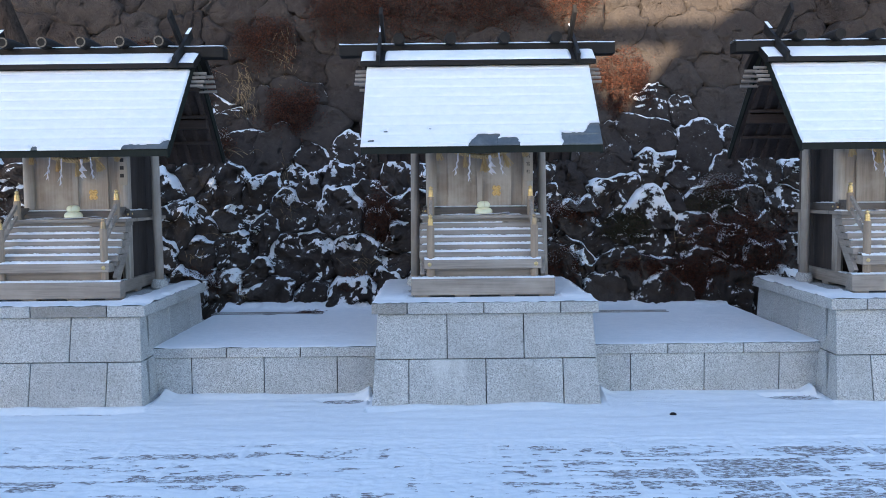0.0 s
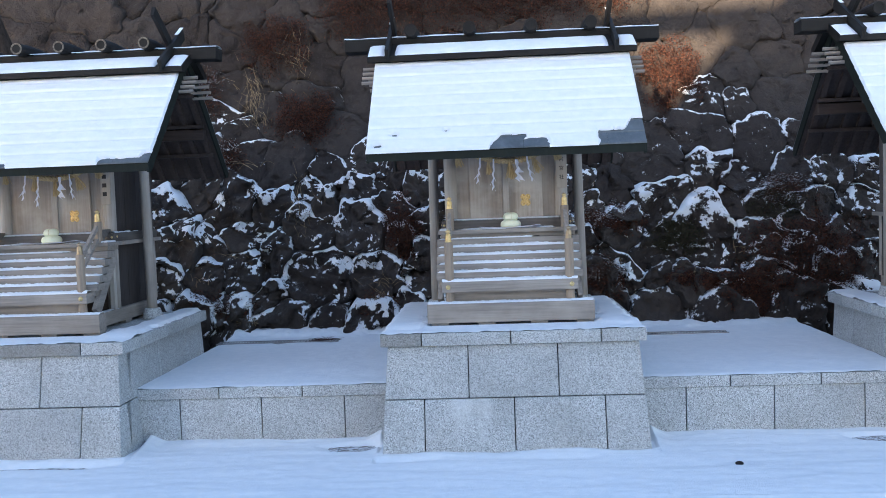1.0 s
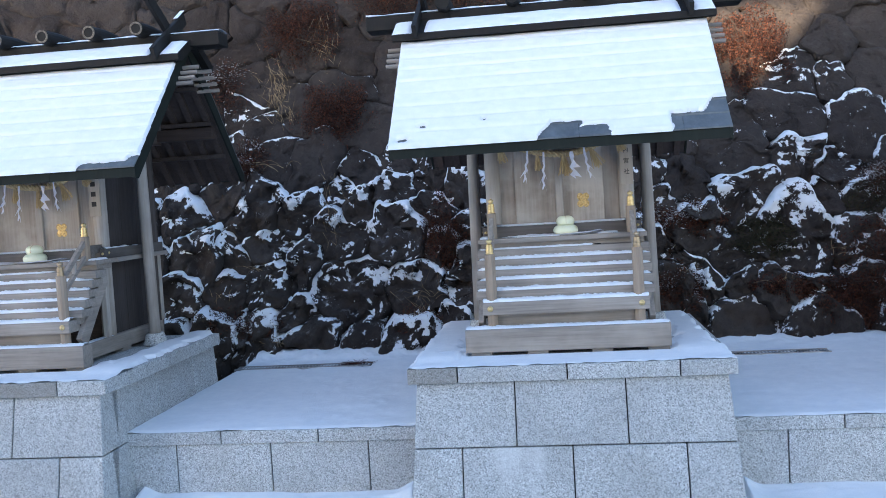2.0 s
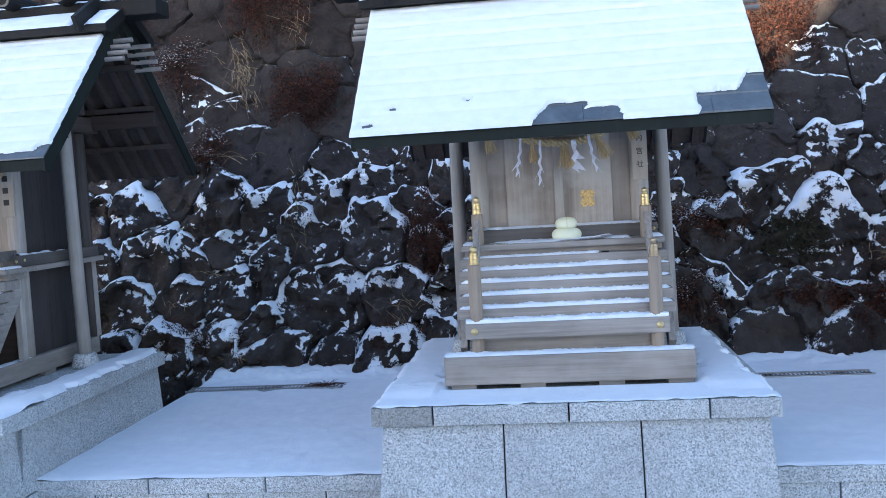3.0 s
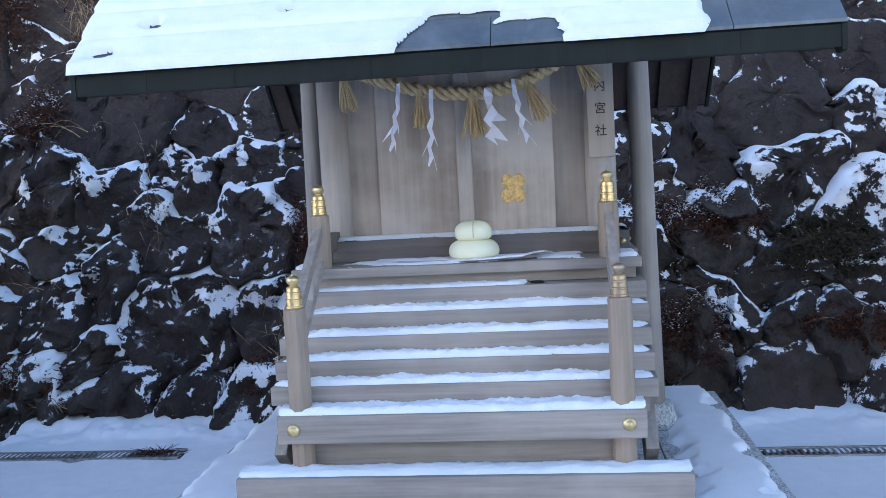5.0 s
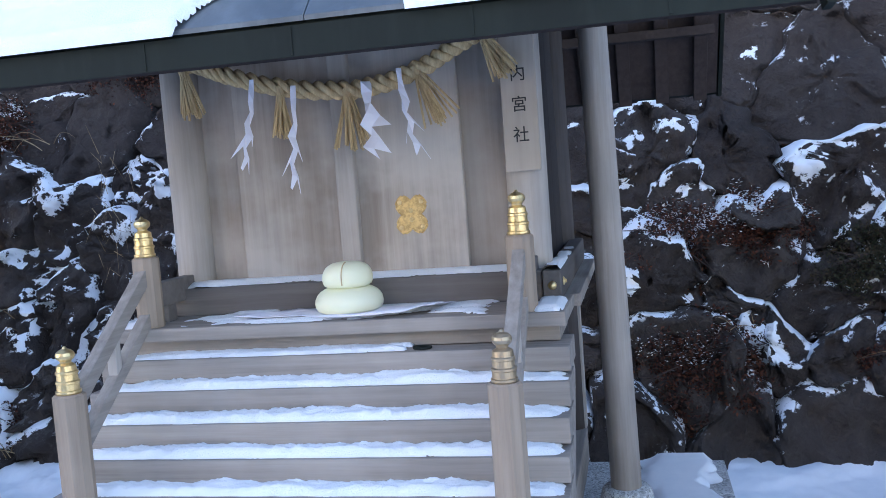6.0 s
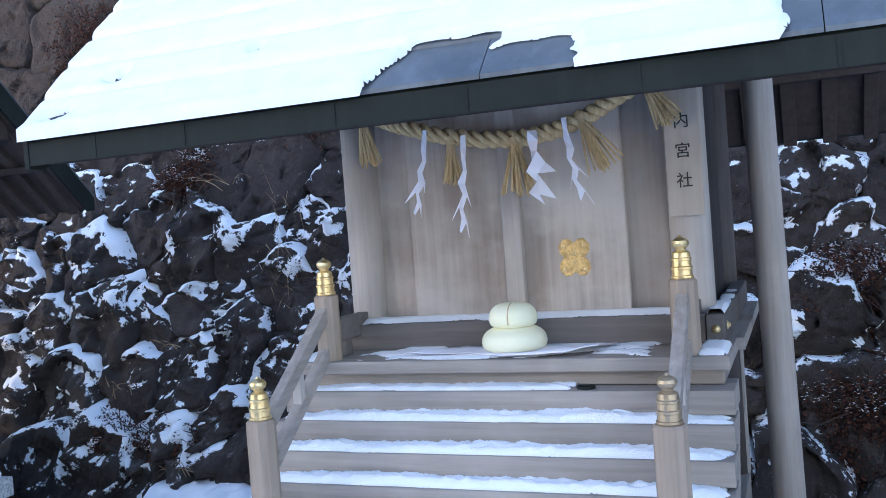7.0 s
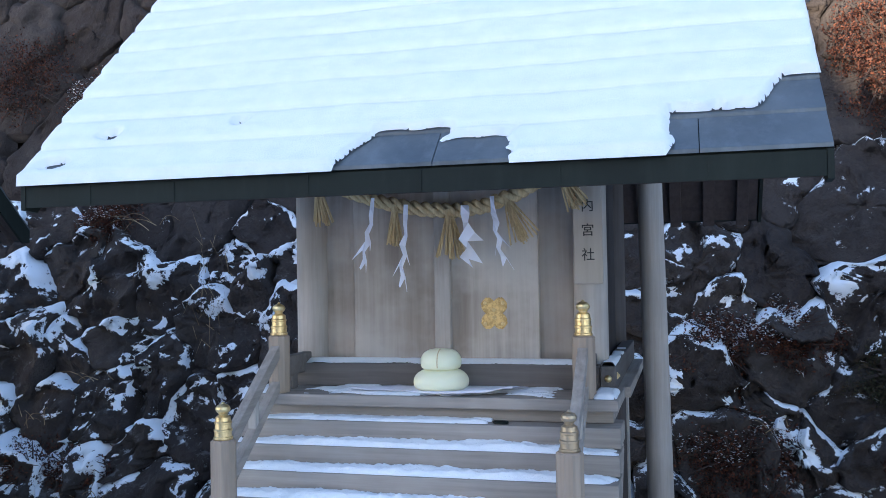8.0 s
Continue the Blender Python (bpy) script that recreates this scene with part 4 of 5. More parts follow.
def clip(poly, px, py, nx, ny):
    out = []
    for (ax, ay), (bx, by) in zip(poly, poly[1:] + poly[:1]):
        da, db = (ax - px) * nx + (ay - py) * ny, (bx - px) * nx + (by - py) * ny
        if da <= 0:
            out.append((ax, ay))
        if (da < 0) != (db < 0) and da != db:
            t = da / (da - db)
            out.append((ax + (bx - ax) * t, ay + (by - ay) * t))
    return out


known = LEFT_STONES + FAR_LEFT_STONES + RIGHT_STONES
seeds = [(x, z, s) for x, z, s, _ in known]
tries = 0
while tries < 6000:
    tries += 1
    x, z = rng.uniform(-5.6, 5.6), rng.uniform(0.5, 4.7)
    s = rng.uniform(0.15, 0.27) * (1.0 if z < 2.2 else 1.5)
    if all(math.hypot(x - a, (z - b) * 1.15) > 0.8 * (s + c) for a, b, c in seeds):
        seeds.append((x, z, s))

wall_back = bmesh.new()
bmesh.ops.create_grid(wall_back, x_segments=60, y_segments=30, size=0.5)
for v in wall_back.verts:
    x, z = v.co.x * 14, 0.3 + (v.co.y + 0.5) * 4.9
    v.co = (x, wall_y(z) + 0.10 + 0.05 * fbm(x, z, 0, 2), z)
wall = tagged(new("rubble_wall"), "leaning retaining wall of rough dark fieldstones with snow in its joints", "wall", kind="structure")
part("earth_core", wall_back, soil, wall)

for si, (x, z, s) in enumerate(seeds):
    poly = [(x - 0.75, z - 0.75), (x + 0.75, z - 0.75), (x + 0.75, z + 0.75), (x - 0.75, z + 0.75)]
    for a, b, c in seeds:
        dx, dz = a - x, b - z
        d = math.hypot(dx, dz)
        if 0 < d < 1.5:
            w = s / (s + c)
            poly = clip(poly, x + dx * w, z + dz * w, dx / d, dz / d)
    if len(poly) < 3:
        continue
    for _ in range(1):
        poly = [p for (ax, az), (bx, bz) in zip(poly, poly[1:] + poly[:1]) for p in ((0.86 * ax + 0.14 * bx, 0.86 * az + 0.14 * bz), (0.14 * ax + 0.86 * bx, 0.14 * az + 0.86 * bz))]
    cxx, czz = sum(p[0] for p in poly) / len(poly), sum(p[1] for p in poly) / len(poly)
    # even spacing round the outline
    N = 72
    ang = []
    for i in range(N):
        a = 2 * math.pi * i / N
        ca, sa = math.cos(a), math.sin(a)
        best = 0.05
        for (ax, az), (bx, bz) in zip(poly, poly[1:] + poly[:1]):
            den = ca * (bz - az) - sa * (bx - ax)
            if abs(den) > 1e-9:
                t = ((ax - cxx) * (bz - az) - (az - czz) * (bx - ax)) / den
                u = ((ax - cxx) * sa - (az - czz) * ca) / den
                if t > 0 and -0.001 <= u <= 1.001:
                    best = max(best, t)
        ang.append(best)
    size = min(0.5, sum(ang) / N)
    high = smooth01((czz - 1.75) / 0.5)
    rugged = 1.0 - 0.6 * high
    bulge = (0.15 * size + rng.uniform(0.01, 0.045)) * (1 - 0.35 * high)
    proud, ledges, tilt = rng.uniform(-0.03, 0.05) * rugged, rng.uniform(6.0, 11.0), rng.uniform(-2.5, 2.5)
    lean, skew = rng.uniform(-0.30, 0.02) * rugged, rng.uniform(-0.22, 0.22) * rugged
    load = rng.uniform(0.35, 1.0) * smooth01(((2.5 if cxx < 0 else 2.6) - czz) / 0.7) * (0.8 if czz < 0.62 else 1.0) * (0.35 if 0.4 < cxx < 3.2 and czz < 0.9 else 1.0)
    load = known[si][3] if si < len(known) else load
    bm = bmesh.new()
    rings = []
    held = []
    for k, dep in ((1.10, -0.9), (1.06, -0.2), (1.03, 0.22), (1.0, 0.50), (0.97, 0.68), (0.94, 0.79), (0.90, 0.86), (0.86, 0.90), (0.81, 0.93), (0.75, 0.95), (0.67, 0.97), (0.57, 0.99), (0.46, 1.0), (0.34, 1.0), (0.22, 1.0), (0.11, 1.0)):
        ring = []
        for i in range(N):
            a = 2 * math.pi * i / N
            r = ang[i] * k * (1 + 0.12 * fbm(math.cos(a) + si * 3, math.sin(a), 0, 2.2, 3)) - 0.002
            px, pz = cxx + r * math.cos(a), czz + r * math.sin(a)
            px, pz = px + 0.13 * fbm(px, pz, 7.0, 2.1, 3), pz + 0.13 * fbm(px, pz, 17.0, 2.1, 3)
            nn = 0.05 * size / 0.25 * fbm(px + si, pz, si * 0.7, 4.5, 3) + 0.014 * fbm(px, pz, si, 13, 4)
            # broken faces, each tilted its own way
            for grid, tip_by in ((3.6, 0.36), (9.5, 0.18)):
                q = Vector((px * grid + si, pz * grid, si * 0.37))
                c = noise.voronoi(q)[1][0]
                turn = 40.0 * noise.noise(c * 3.7)
                nn += smooth01(k / 0.45) * tip_by / grid * ((q.x - c.x) * math.cos(turn) + (q.y - c.y) * math.sin(turn))
            # broken horizontal ledges, proud below and set back above
            saw = pz * ledges + 1.3 * fbm(px + si, pz, 2.0, 3.5, 3) + tilt * px
            nn *= rugged
            shelf = smooth01(0.30 + 0.3 * min(1.0, load) + 2.0 * fbm(px, pz, si, 3.0, 2))
            saw -= math.floor(saw)
            nn += 0.05 * rugged * saw * shelf
            out = dep * bulge + proud + (nn * min(1, 0.25 + dep) if dep > 0 else 0) - (lean * (pz - czz) + skew * (px - cxx)) * smooth01(dep * 2.2)
            # snow along the upper lip, wide here and broken off there
            wide = 0.055 + 0.12 * smooth01(0.5 + 1.5 * fbm(px + 2 * si, pz, 3.0, 4.0, 2)) * min(1.3, load)
            rim = smooth01((k - 1 + wide) / 0.06) * smooth01((math.sin(a) + 0.10) / 0.45) * smooth01(0.84 + 1.7 * fbm(px + si, pz, 5.0, 3.6, 3))
            rim = max(rim, 0.95 * shelf * smooth01(1.15 - saw / 0.26) * smooth01(dep * 1.5) * smooth01(0.5 + 1.8 * fbm(px, pz, 11.0, 7.0, 2)))
            if load > 1.2:
                rim = max(0.85 * rim, 0.62 * smooth01(1.1 * (pz - czz) / (0.8 * size) - 0.15 + 1.9 * fbm(px, pz, 2.0, 8.0, 4)) * smooth01((pz - czz) / (0.3 * size)))
            if load > 0.55:
                rim = max(rim, 0.92 * smooth01((fbm(px, pz, 31.0, 7.5, 4) + 0.16 * (pz - czz) / size - 0.37 - 0.25 * (1.0 - min(1.0, load))) / 0.10) * smooth01(dep * 1.5))
            held.append(max(0.0, min(1.05, 0.46 + 0.6 * load) * (0.82 * rim + 0.025) * smooth01(load * 2.5)))
            ring.append(bm.verts.new((px, wall_y(pz) - out - 0.016 * held[-1], pz + 0.014 * held[-1])))
        rings.append(ring)
    tip = bm.verts.new((cxx, wall_y(czz) - bulge * 1.02, czz))
    for p, q in zip(rings, rings[1:]):
        for i in range(N):
            bm.faces.new((p[i], p[(i + 1) % N], q[(i + 1) % N], q[i]))
    for i in range(N):
        bm.faces.new((rings[-1][i], rings[-1][(i + 1) % N], tip))
    bmesh.ops.recalc_face_normals(bm, faces=bm.faces)
    stone = part("stone", bm, rock, wall, smooth=True)
    ledge = stone.data.attributes.new("ledge", "FLOAT", "POINT")
    for i, h in enumerate(held):
        ledge.data[i].value = h


# ---- unseen hall shapes added behind, to keep the sun off the court ----
def sun_block(outline, wall_x, y0, y1):
    root = thing("worship_hall", "unseen roofed block added to keep the sun off the court", "building", "halls facing the shrines")
    part("wall", boxm(*wall_x, y0, y1, -0.03, 5.5), dark_z, root)
    bm = bmesh.new()
    a = [bm.verts.new((x, y0 - 0.6, z)) for x, z in outline]
    b = [bm.verts.new((x, y1 + 0.6, z)) for x, z in outline]
    n = len(outline)
    bm.faces.new(a[::-1])
    bm.faces.new(b)
    for i in range(n):
        bm.faces.new((a[i], b[i], b[(i + 1) % n], a[(i + 1) % n]))
    bmesh.ops.recalc_face_normals(bm, faces=bm.faces)
    part("roof", bm, fascia, root)


# added outlines, bent so their shadow edges bound the sunlit patch
sun_block([(-3.90, 5.61), (-3.74, 5.87), (-3.55, 6.07), (-3.36, 6.33), (-2.83, 6.77), (-2.46, 7.06), (-1.2, 8.0), (3.0, 8.0), (4.4, 5.4), (-3.7, 5.4)], (-3.5, 4.0), -10.0, -6.0)
sun_block([(-5.72, 6.5), (-5.72, 5.4), (-13.5, 5.4), (-12.0, 8.6), (-7.05, 8.6)], (-13.0, -5.8), -10.0, -6.0)
# unseen link, added to close the gap below the sunlit patch
link_block = thing("covered_passage", "unseen link added between the two blocks to bound the sunlit patch", "building")
part("wall", boxm(-6.2, -3.3, -8.2, -7.8, -0.03, 5.8), dark_z, link_block)
part("roof", boxm(-6.2, -3.3, -8.35, -7.65, 5.8, 6.04), fascia, link_block)
# unseen beam, added to throw a dark band across the patch
part("ridge_beam", boxm(-7.2, -2.2, -8.1, -7.9, 6.92, 7.22, 0.01), dark_x, link_block)


# ---- offerings and rope ----
def rice_cakes(cx):
    root = thing("rice_cakes", "two stacked round white rice cakes offered on the platform", "offering", "offerings", (cx + 0.028, 8.235, 1.446))
    for name, r, h, z in (("lower_cake", 0.077, 0.058, 0.0), ("upper_cake", 0.057, 0.056, 0.055)):
        prof = [(r * 0.80, 0.0)] + [(r * (0.02 + 0.98 * math.cos(a) ** 0.62), h * (0.36 + 0.64 * math.sin(a))) for a in [math.radians(v) for v in (-28, -14, 0, 14, 28, 42, 56, 68, 78, 85, 89)]]
        prof[1] = (r * 0.93, h * 0.08)
        part(name, lathe(bmesh.new(), prof, (0, 0, z), 32), mochi_m, root, smooth=True)
    bm = bmesh.new()
    n = 12
    for i in range(n):
        a = math.radians(-20 + 100 * i / n)
        b = math.radians(-20 + 100 * (i + 1) / n)
        beam(bm, (0.004, -0.0574 * math.cos(a) ** 0.62, 0.055 + 0.056 * (0.36 + 0.64 * math.sin(a))), (0.004, -0.0574 * math.cos(b) ** 0.62, 0.055 + 0.056 * (0.36 + 0.64 * math.sin(b))), 0.0022, 0.0022, (1, 0, 0), 0)
    part("wrapping_seam", bm, straw, root)


def offering_paper(cx):
    bm = bmesh.new()
    m, n = 24, 6
    g = []
    for j in range(n + 1):
        row = []
        for i in range(m + 1):
            u, v = i / m, j / n
            x = -0.215 + 0.45 * u + 0.03 * v
            y = 8.155 + 0.11 * v + 0.02 * math.sin(u * 7)
            z = 1.4465 + 0.010 * max(0, fbm(u, v, 1, 2.5)) + (0.012 * smooth01((u - 0.85) / 0.15) + 0.008 * smooth01((0.12 - u) / 0.12)) * (1 - v)
            row.append(bm.verts.new((cx + x, y, z)))
        g.append(row)
    for j in range(n):
        for i in range(m):
            bm.faces.new((g[j][i], g[j][i + 1], g[j + 1][i + 1], g[j + 1][i]))
    ob = part("offering_paper", bm, paper, None, smooth=True)
    so = ob.modifiers.new("thick", "SOLIDIFY")
    so.thickness = 0.0012
    tagged(ob, "creased white paper spread under the rice cakes", "paper", "offerings")


ROPE = [(-0.41, 2.045), (-0.33, 2.03), (-0.26, 2.005), (-0.16, 1.972), (-0.05, 1.950), (0.05, 1.942), (0.14, 1.953), (0.23, 1.983), (0.30, 2.02), (0.37, 2.05), (0.43, 2.075)]


def rope_at(t):
    f = t * (len(ROPE) - 1)
    i = min(int(f), len(ROPE) - 2)
    f -= i
    (ax, az), (bx, bz) = ROPE[i], ROPE[i + 1]
    return ax + (bx - ax) * f, az + (bz - az) * f


def straw_rope(cx, sway):
    root = thing("straw_rope", "twisted rice-straw rope with straw tassels and white zigzag papers", "rope", "sacred ropes", (cx, 8.325, 0))
    R = 0.0115
    for k in range(3):
        bm = bmesh.new()
        rings = []
        n = 150
        for i in range(n + 1):
            t = i / n
            x, z = rope_at(t)
            fat = 0.55 + 0.45 * smooth01(min(t, 1 - t) * 5)
            a = t * 2 * math.pi * 11 + k * 2 * math.pi / 3
            c = Vector((x, R * fat * math.cos(a), z + R * fat * math.sin(a)))
            rings.append([bm.verts.new(c + Vector((0, R * fat * 1.02 * math.cos(b), R * fat * 1.02 * math.sin(b))) + Vector((0.002 * math.sin(3 * b), 0, 0))) for b in [2 * math.pi * q / 8 for q in range(8)]])
        for p, q in zip(rings, rings[1:]):
            for i in range(8):
                bm.faces.new((p[i], p[(i + 1) % 8], q[(i + 1) % 8], q[i]))
        bmesh.ops.recalc_face_normals(bm, faces=bm.faces)
        part("strand", bm, straw, root, smooth=True)
    rg = random.Random(int(cx * 10) + 50)
    for x, z, ln, lean in ((-0.365, 2.025, 0.10, 0.12), (-0.125, 1.957, 0.095, 0.02), (0.035, 1.938, 0.115, 0.08), (0.200, 1.972, 0.115, 0.46), (0.350, 2.045, 0.105, 0.48)):
        bm = bmesh.new()
        for i in range(26):
            a, b = max(-0.32, min(0.32, rg.gauss(0, 0.15))) + lean, rg.gauss(0, 0.12)
            l = 1.15 * ln * rg.uniform(0.88, 1.05)
            x0 = x + rg.uniform(-0.007, 0.007)
            y0 = -0.008 + rg.uniform(-0.008, 0.008)
            rod(bm, (x0, y0, z + 0.005), (x0 + l * math.sin(a), y0 + l * math.sin(b) * 0.6 - 0.006, z - l * math.cos(a)), 0.0030, 0.0026, 5, False)
        rod(bm, (x - 0.002, -0.008, z + 0.008), (x + 0.004, -0.008, z - 0.012), 0.013, 0.012, 8)
        part("straw_tassel", bm, straw, root)
    # folded streamers: a narrow stem, then cut folds that swing from side to side and fray into tails
    for q, (x, z, ln, wind, w) in enumerate(((-0.186, 1.980, 0.205, -0.030, 0.015), (-0.086, 1.957, 0.235, -0.012, 0.015), (0.088, 1.950, 0.175, 0.012, 0.029), (0.166, 1.972, 0.195, 0.036, 0.017))):
        bm = bmesh.new()
        steps = 7 if q == 2 else 8
        drift = wind * sway
        edge = []
        for i in range(steps + 1):
            f = i / steps
            swing = 0.0 if i < 3 else (0.0045 if i % 2 else -0.0045) * (2.2 if q == 2 else 1.0)
            half = 0.5 * w * (0.7 if i == 0 else 0.2 if i == steps else 0.55 + 0.45 * abs(math.cos(1.3 * i + q)))
            turn = 0.8 * math.sin(1.7 * i + q)
            c = Vector((x + drift * f ** 1.4 + swing, -0.026 - 0.022 * f, z + 0.006 - ln * f))
            side = Vector((half, half * turn, -0.003 if i > 2 else 0.0))
            edge.append((bm.verts.new(c - side), bm.verts.new(c + side)))
        for (a0, a1), (b0, b1) in zip(edge, edge[1:]):
            bm.faces.new((a0, b0, b1, a1))
        for e, i, d in ((1, 4, 0.24), (0, 5, 0.26), (1, 6, 0.30)) if q != 2 else ((1, 3, 0.14), (1, 5, 0.22)):
            a, b = edge[i][e], edge[i + 1][e]
            t = bm.verts.new(a.co + Vector(((0.022 if e else -0.022) + 0.5 * drift, -0.012, -d * ln)))
            bm.faces.new((a, t, b) if e else (a, b, t))
        fold = part("zigzag_paper", bm, paper, root, "folded white paper streamer")
        fold.modifiers.new("thick", "SOLIDIFY").thickness = 0.001


ring = thing("metal_ring", "small dark iron ring lying on a wooden step", "ring", "", (0.215, 8.125, 1.3745))
bm = bmesh.new()
loop = []
for i in range(20):
    a = 2 * math.pi * i / 20
    loop.append([bm.verts.new(((0.018 + 0.003 * math.cos(b)) * math.cos(a), (0.014 + 0.003 * math.cos(b)) * math.sin(a), 0.003 + 0.003 * math.sin(b))) for b in [2 * math.pi * q / 6 for q in range(6)]])
for p, q in zip(loop, loop[1:] + loop[:1]):
    for i in range(6):
        bm.faces.new((p[i], p[(i + 1) % 6], q[(i + 1) % 6], q[i]))
bmesh.ops.recalc_face_normals(bm, faces=bm.faces)
part("loop", bm, fascia, ring, smooth=True)

for cx, sway in zip(CENTRES, (0.8, 1.0, -0.9)):
    rice_cakes(cx)
    offering_paper(cx)
    straw_rope(cx, sway)


def name_board(cx, words):
    root = thing("name_board", "narrow pale wooden name board with brushed characters", "sign", "shrine name boards", (cx, 0, 0))
    part("board", boxm(0.386, 0.466, 8.343, 8.358, 1.728, 2.10, 0.003), sign_wood, root)
    for i, ch in enumerate(words or "   "):
        z = 1.946 - 0.068 * i
        if words:
            cu = bpy.data.curves.new("character", "FONT")
            cu.body, cu.size, cu.align_x, cu.extrude = ch, 0.037, "CENTER", 0.0004
            cu.offset = 0.0002
            cu.materials.append(ink)
            ob = new("character", cu)
            ob.parent = root
            ob.matrix_local = pose(0.426, 8.3422, z - 0.014, 90)
        else:
            part("ink_mark", boxm(0.405, 0.438, 8.3415, 8.343, z - 0.016, z + 0.016), ink, root)


name_board(0.0, "\u5185\u5bae\u793e")
name_board(CENTRES[0], "")
name_board(CENTRES[2], "")


# ---- shrubs rooted in the wall ----
def shrub(x, z, rx, rz, mat, leaves, snowy, seed, what="dead reddish-brown shrub rooted between the wall stones"):
    rg = random.Random(seed)
    root = thing("shrub", what + (", dusted with snow" if snowy else ""), "shrub", "shrubs in the wall", (x, wall_y(z), z))
    ry = 0.55 * min(rx, rz) + 0.08
    bm = bmesh.new()
    for i in range(34):
        a, r = rg.uniform(0, 2 * math.pi), rg.uniform(0.5, 1.05)
        tip = Vector((rx * r * math.cos(a), -ry * rg.uniform(0.3, 1.0), rz * r * math.sin(a)))
        mid = tip * 0.5 + Vector((rg.uniform(-0.04, 0.04), -0.04, rg.uniform(-0.02, 0.06)))
        base = Vector((rg.uniform(-0.25, 0.25) * rx, 0.05, -0.35 * rz))
        rod(bm, base, mid, 0.005, 0.0035, 4, False)
        rod(bm, mid, tip, 0.0035, 0.0015, 4, False)
    part("branchwork", bm, twig, root)
    vs, fs, sv, sf = [], [], [], []
    for i in range(int(1.7 * leaves)):
        for _ in range(20):
            p = Vector((rg.uniform(-1.1, 1.1), rg.uniform(-1, 0.2), rg.uniform(-1.1, 1.1)))
            edge = 0.86 + 0.5 * fbm(p.x * rx + seed, p.y, p.z * rz, 5, 3)
            if 0.35 < p.length < edge:
                break
        q = Vector((p.x * rx, p.y * ry, p.z * rz))
        s = rg.uniform(0.005, 0.012)
        d = Vector((rg.gauss(0, 1), rg.gauss(0, 1), rg.gauss(0, 1))).normalized()
        e = d.cross(Vector((rg.gauss(0, 1), rg.gauss(0, 1), rg.gauss(0, 1)))).normalized()
        tgt = (sv, sf) if snowy and p.z > 0.25 + 0.3 * fbm(q.x + seed, q.y, q.z, 7) and rg.random() < 0.3 * snowy else (vs, fs)
        if tgt[0] is sv:
            d, e, s = Vector((rg.gauss(0, 1), rg.gauss(0, 1), 0.2)).normalized(), Vector((rg.gauss(0, 0.6), -0.8, 0.5)).normalized(), s * 0.9
        b = len(tgt[0])
        tgt[0].extend([tuple(q - d * s), tuple(q - e * s * 0.5), tuple(q + d * s), tuple(q + e * s * 0.5)])
        tgt[1].append((b, b + 1, b + 2, b + 3))
    for nm, v, f, m in (("foliage", vs, fs, mat), ("snow_dusting", sv, sf, snow)):
        if f:
            me = bpy.data.meshes.new(nm)
            me.from_pydata(v, [], f)
            me.materials.append(m)
            ob = new(nm, me)
            ob.parent = root
            tagged(ob, kind="stuff")


for i, (x, z, rx, rz, m, n, sn) in enumerate((
        (-2.11, 2.55, 0.42, 0.36, leaf_red, 8000, False), (-2.45, 3.40, 0.42, 0.42, leaf_red, 7000, False), (-1.5, 3.8, 0.55, 0.5, leaf_red, 8000, False),
        (-0.6, 3.85, 0.7, 0.5, leaf_red, 9000, False), (0.35, 3.85, 0.65, 0.42, leaf_red, 8000, False), (1.25, 3.86, 0.42, 0.32, leaf_red, 5600, False),
        (1.84, 2.86, 0.38, 0.44, leaf_red, 9000, False), (2.92, 0.86, 0.72, 0.56, leaf_red, 15000, False), (2.85, 1.62, 0.40, 0.20, leaf_red, 5000, 1.5), (1.72, 1.20, 0.30, 0.20, leaf_green, 5000, False),
        (-3.03, 0.63, 0.30, 0.22, leaf_red, 2600, False), (-2.72, 0.64, 0.26, 0.16, leaf_red, 3600, True), (-3.05, 2.08, 0.22, 0.18, leaf_red, 3000, True), (-1.03, 1.25, 0.24, 0.5, leaf_red, 5000, False), (-1.25, 0.60, 0.24, 0.20, leaf_red, 2200, False),
        (-3.26, 2.9, 0.30, 0.36, leaf_red, 2800, True), (0.83, 1.30, 0.30, 0.26, leaf_red, 5000, True), (1.18, 1.36, 0.27, 0.24, leaf_red, 8000, 1.6), (0.90, 0.78, 0.36, 0.28, leaf_red, 5600, True), (1.88, 0.78, 0.34, 0.16, leaf_red, 7000, False), (2.45, 0.62, 0.40, 0.28, leaf_red, 6600, False),
        (-2.93, 2.2, 0.22, 0.2, leaf_red, 1800, True), (-3.9, 3.15, 0.45, 0.4, leaf_red, 3600, False), (2.75, 1.45, 0.3, 0.3, leaf_green, 2600, True))):
    shrub(x, z, rx, rz, m, n, sn, i + 1)


def dry_tuft(x, z, n, seed):
    rg = random.Random(seed)
    bm = bmesh.new()
    for i in range(n):
        x0, z0 = rg.gauss(0, 0.07), rg.gauss(0, 0.16)
        l = rg.uniform(0.06, 0.2)
        a = rg.gauss(0, 0.8)
        p = Vector((x0, rg.uniform(-0.12, 0.0), z0))
        q = p + Vector((l * math.sin(a), -0.05, l * math.cos(a) * rg.choice((1, -1, -1))))
        w = Vector((0.0018, 0, 0.001))
        bm.faces.new([bm.verts.new(v) for v in (p - w, p + w, q)])
    ob = part("dry_grass", bm, grass_dry)
    ob.location = (x, wall_y(z) - 0.1, z)
    tagged(ob, "tuft of pale dry grass hanging from the wall", "grass", "dry grass tufts", "stuff")


dry_tuft(-2.66, 2.82, 170, 3)
dry_tuft(-2.12, 1.66, 60, 4)
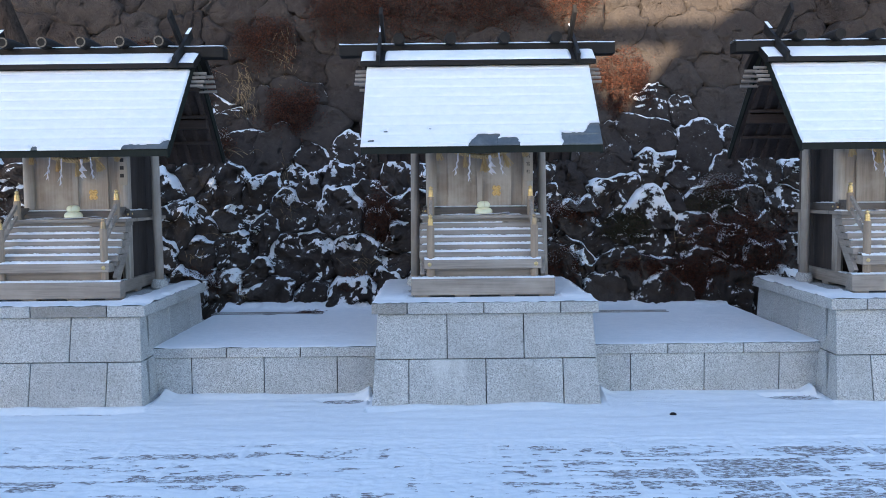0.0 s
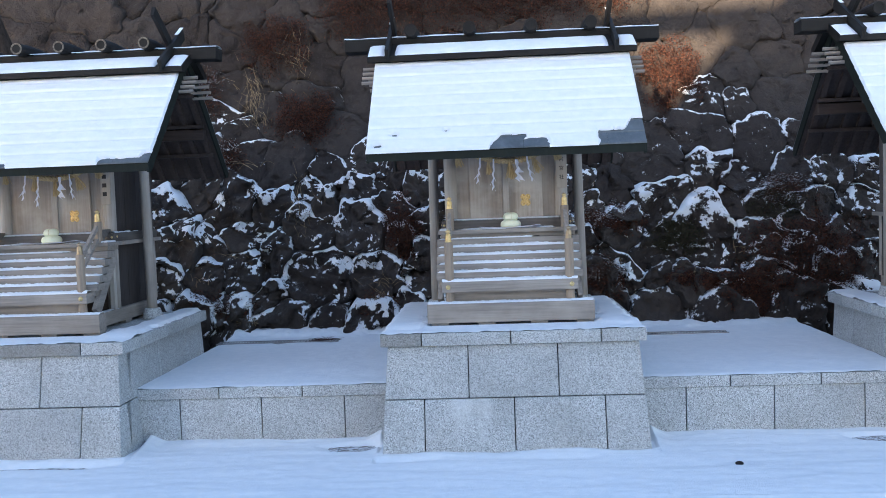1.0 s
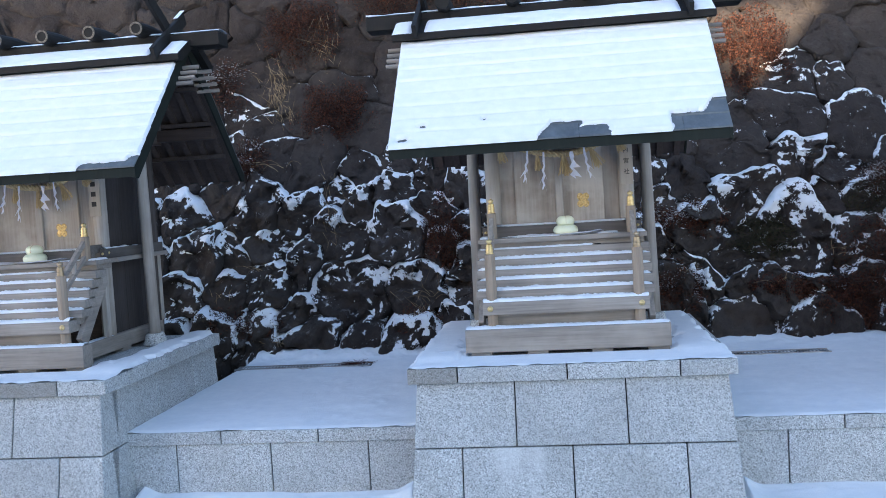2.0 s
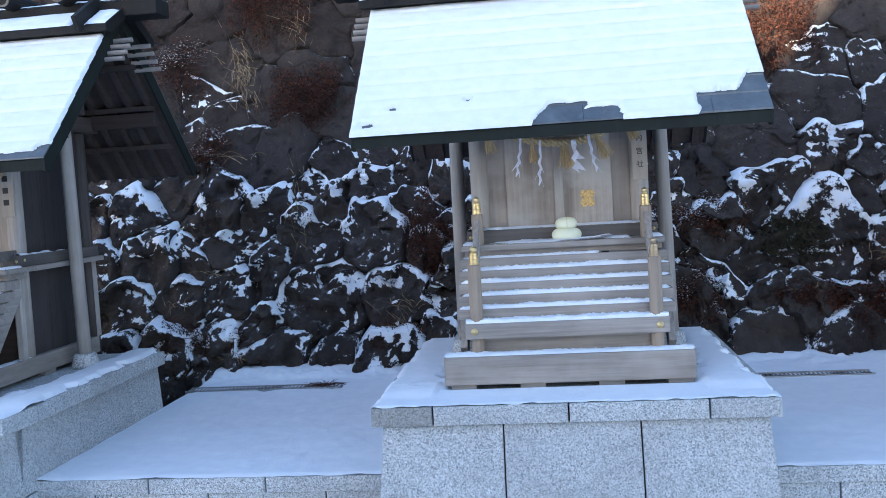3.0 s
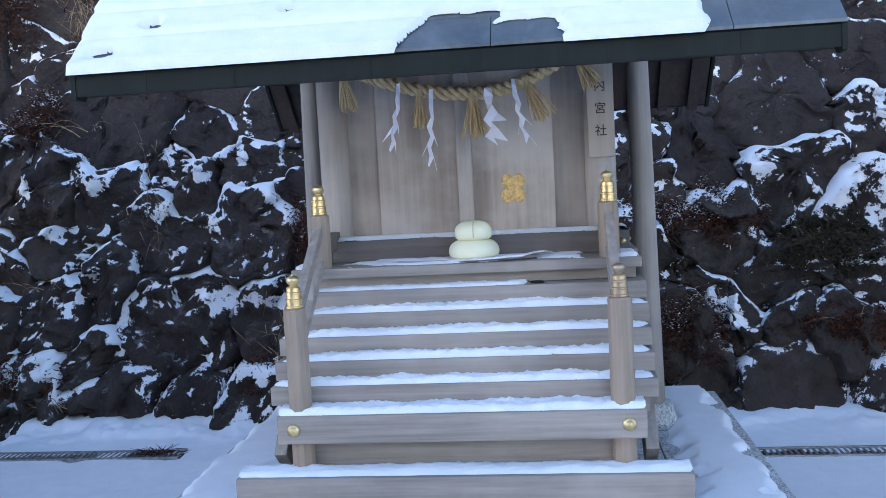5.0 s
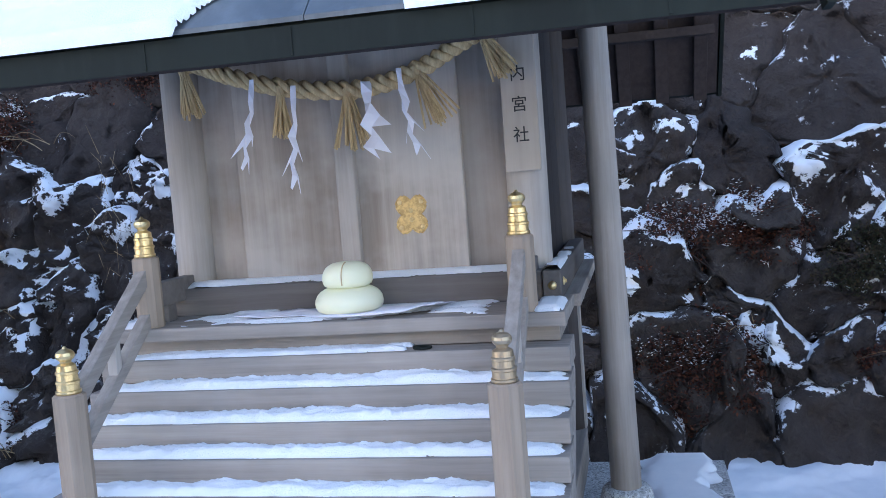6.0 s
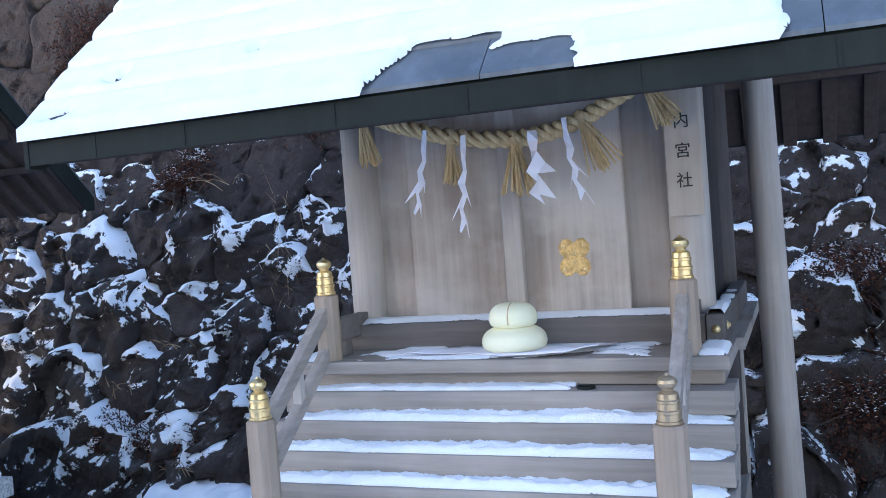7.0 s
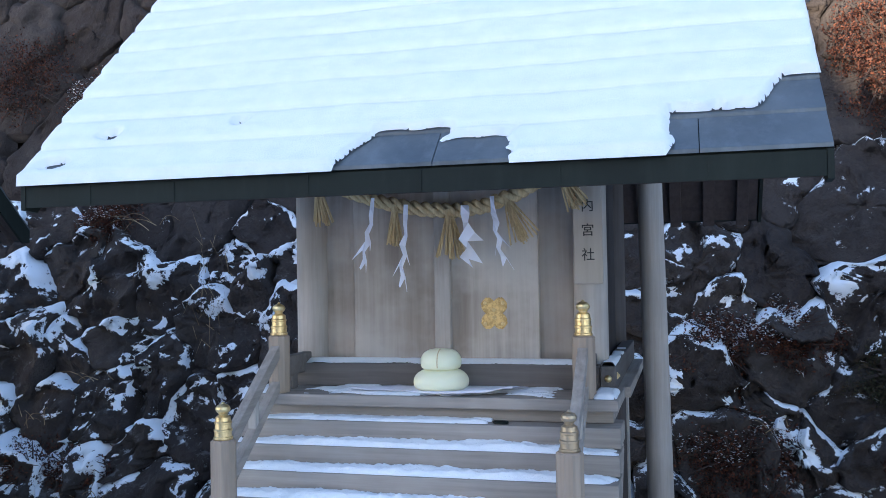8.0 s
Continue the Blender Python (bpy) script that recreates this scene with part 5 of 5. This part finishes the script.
dry_tuft(-1.25, 0.75, 70, 5)
dry_tuft(-2.2, 3.3, 60, 6)



def loose_stems(x, z, n, reach, seed):
    """Bare arching stems that spring from a joint."""
    rg = random.Random(seed)
    bm = bmesh.new()
    for i in range(n):
        p = Vector((rg.uniform(-0.10, 0.10), -0.02, rg.uniform(-0.04, 0.04)))
        a, l = rg.uniform(-1.2, 1.2), reach * rg.uniform(0.6, 1.2)
        step = Vector((math.sin(a), -0.35, math.cos(a))) * l / 5
        for j in range(5):
            q = p + step
            rod(bm, p, q, 0.0026 - 0.0004 * j, 0.0022 - 0.0004 * j, 5, False)
            p = q
            step = step + Vector((rg.gauss(0, 0.006), 0.006, -0.30 * l / 5))
    ob = part("bare_stems", bm, grass_dry)
    ob.location = (x, wall_y(z) - 0.08, z)
    tagged(ob, "thin bare stems arching from a joint of the wall", "stems", "bare stems", "stuff")


for n, (x, z, k, reach) in enumerate(((-2.72, 1.12, 5, 0.26), (-2.62, 2.08, 5, 0.28), (-1.20, 0.85, 8, 0.22), (1.86, 0.80, 6, 0.26), (1.05, 0.95, 5, 0.2), (-2.55, 0.50, 7, 0.2), (-3.1, 0.9, 6, 0.24), (2.3, 1.05, 6, 0.24))):
    loose_stems(x, z, k, reach, 40 + n)



# ---- leaning tree behind the shrines ----
def stem(bm, a, b, r0, r1, seed, rings=14, seg=14):
    """A tapered, slightly crooked round stem from a to b."""
    a, b = Vector(a), Vector(b)
    loops = []
    for j in range(rings + 1):
        t = j / rings
        c = a.lerp(b, t) + Vector((0.05 * fbm(t * 2, seed, 0, 1.5), 0.05 * fbm(t * 2, seed, 4, 1.5), 0)) * (4 * t * (1 - t))
        r = (r0 + (r1 - r0) * t) * (1 + 0.35 * max(0.0, 0.12 - t) / 0.12)
        loops.append([bm.verts.new(c + Vector((math.cos(q), math.sin(q), 0)) * r * (1 + 0.10 * fbm(math.cos(q), math.sin(q), t * 3 + seed, 2.5))) for q in [2 * math.pi * i / seg for i in range(seg)]])
    for p, q in zip(loops, loops[1:]):
        for i in range(seg):
            bm.faces.new((p[i], p[(i + 1) % seg], q[(i + 1) % seg], q[i]))
    bm.faces.new(loops[-1])
    bm.faces.new(loops[0][::-1])
    return bm


tree = thing("leaning_tree", "dark leaning tree trunk with a thinner stem behind a shrine", "tree", "", (-3.70, 9.9, LEDGE - 0.01))
part("trunk", stem(bmesh.new(), (0, 0, 0), (-0.37 * 4.4, 0, 4.4), 0.17, 0.125, 2.0), bark, tree, smooth=True)
part("limb", stem(bmesh.new(), (-0.30, -0.05, 0.9), (-0.30 - 0.42 * 3.4, -0.10, 4.3), 0.07, 0.05, 8.0), bark, tree, smooth=True)

# fallen twigs by the drain
bm = bmesh.new()
rg = random.Random(9)
for i in range(70):
    p = Vector((-1.72 + rg.gauss(0, 0.06), 9.72 + rg.gauss(0, 0.03), LEDGE + 0.018))
    rod(bm, p, p + Vector((rg.gauss(0, 0.05), rg.gauss(0, 0.03), rg.uniform(0.0, 0.03))), 0.002, 0.001, 4)
tagged(part("fallen_twigs", bm, leaf_red), "small heap of brown twigs on the drain", "twigs", kind="stuff")
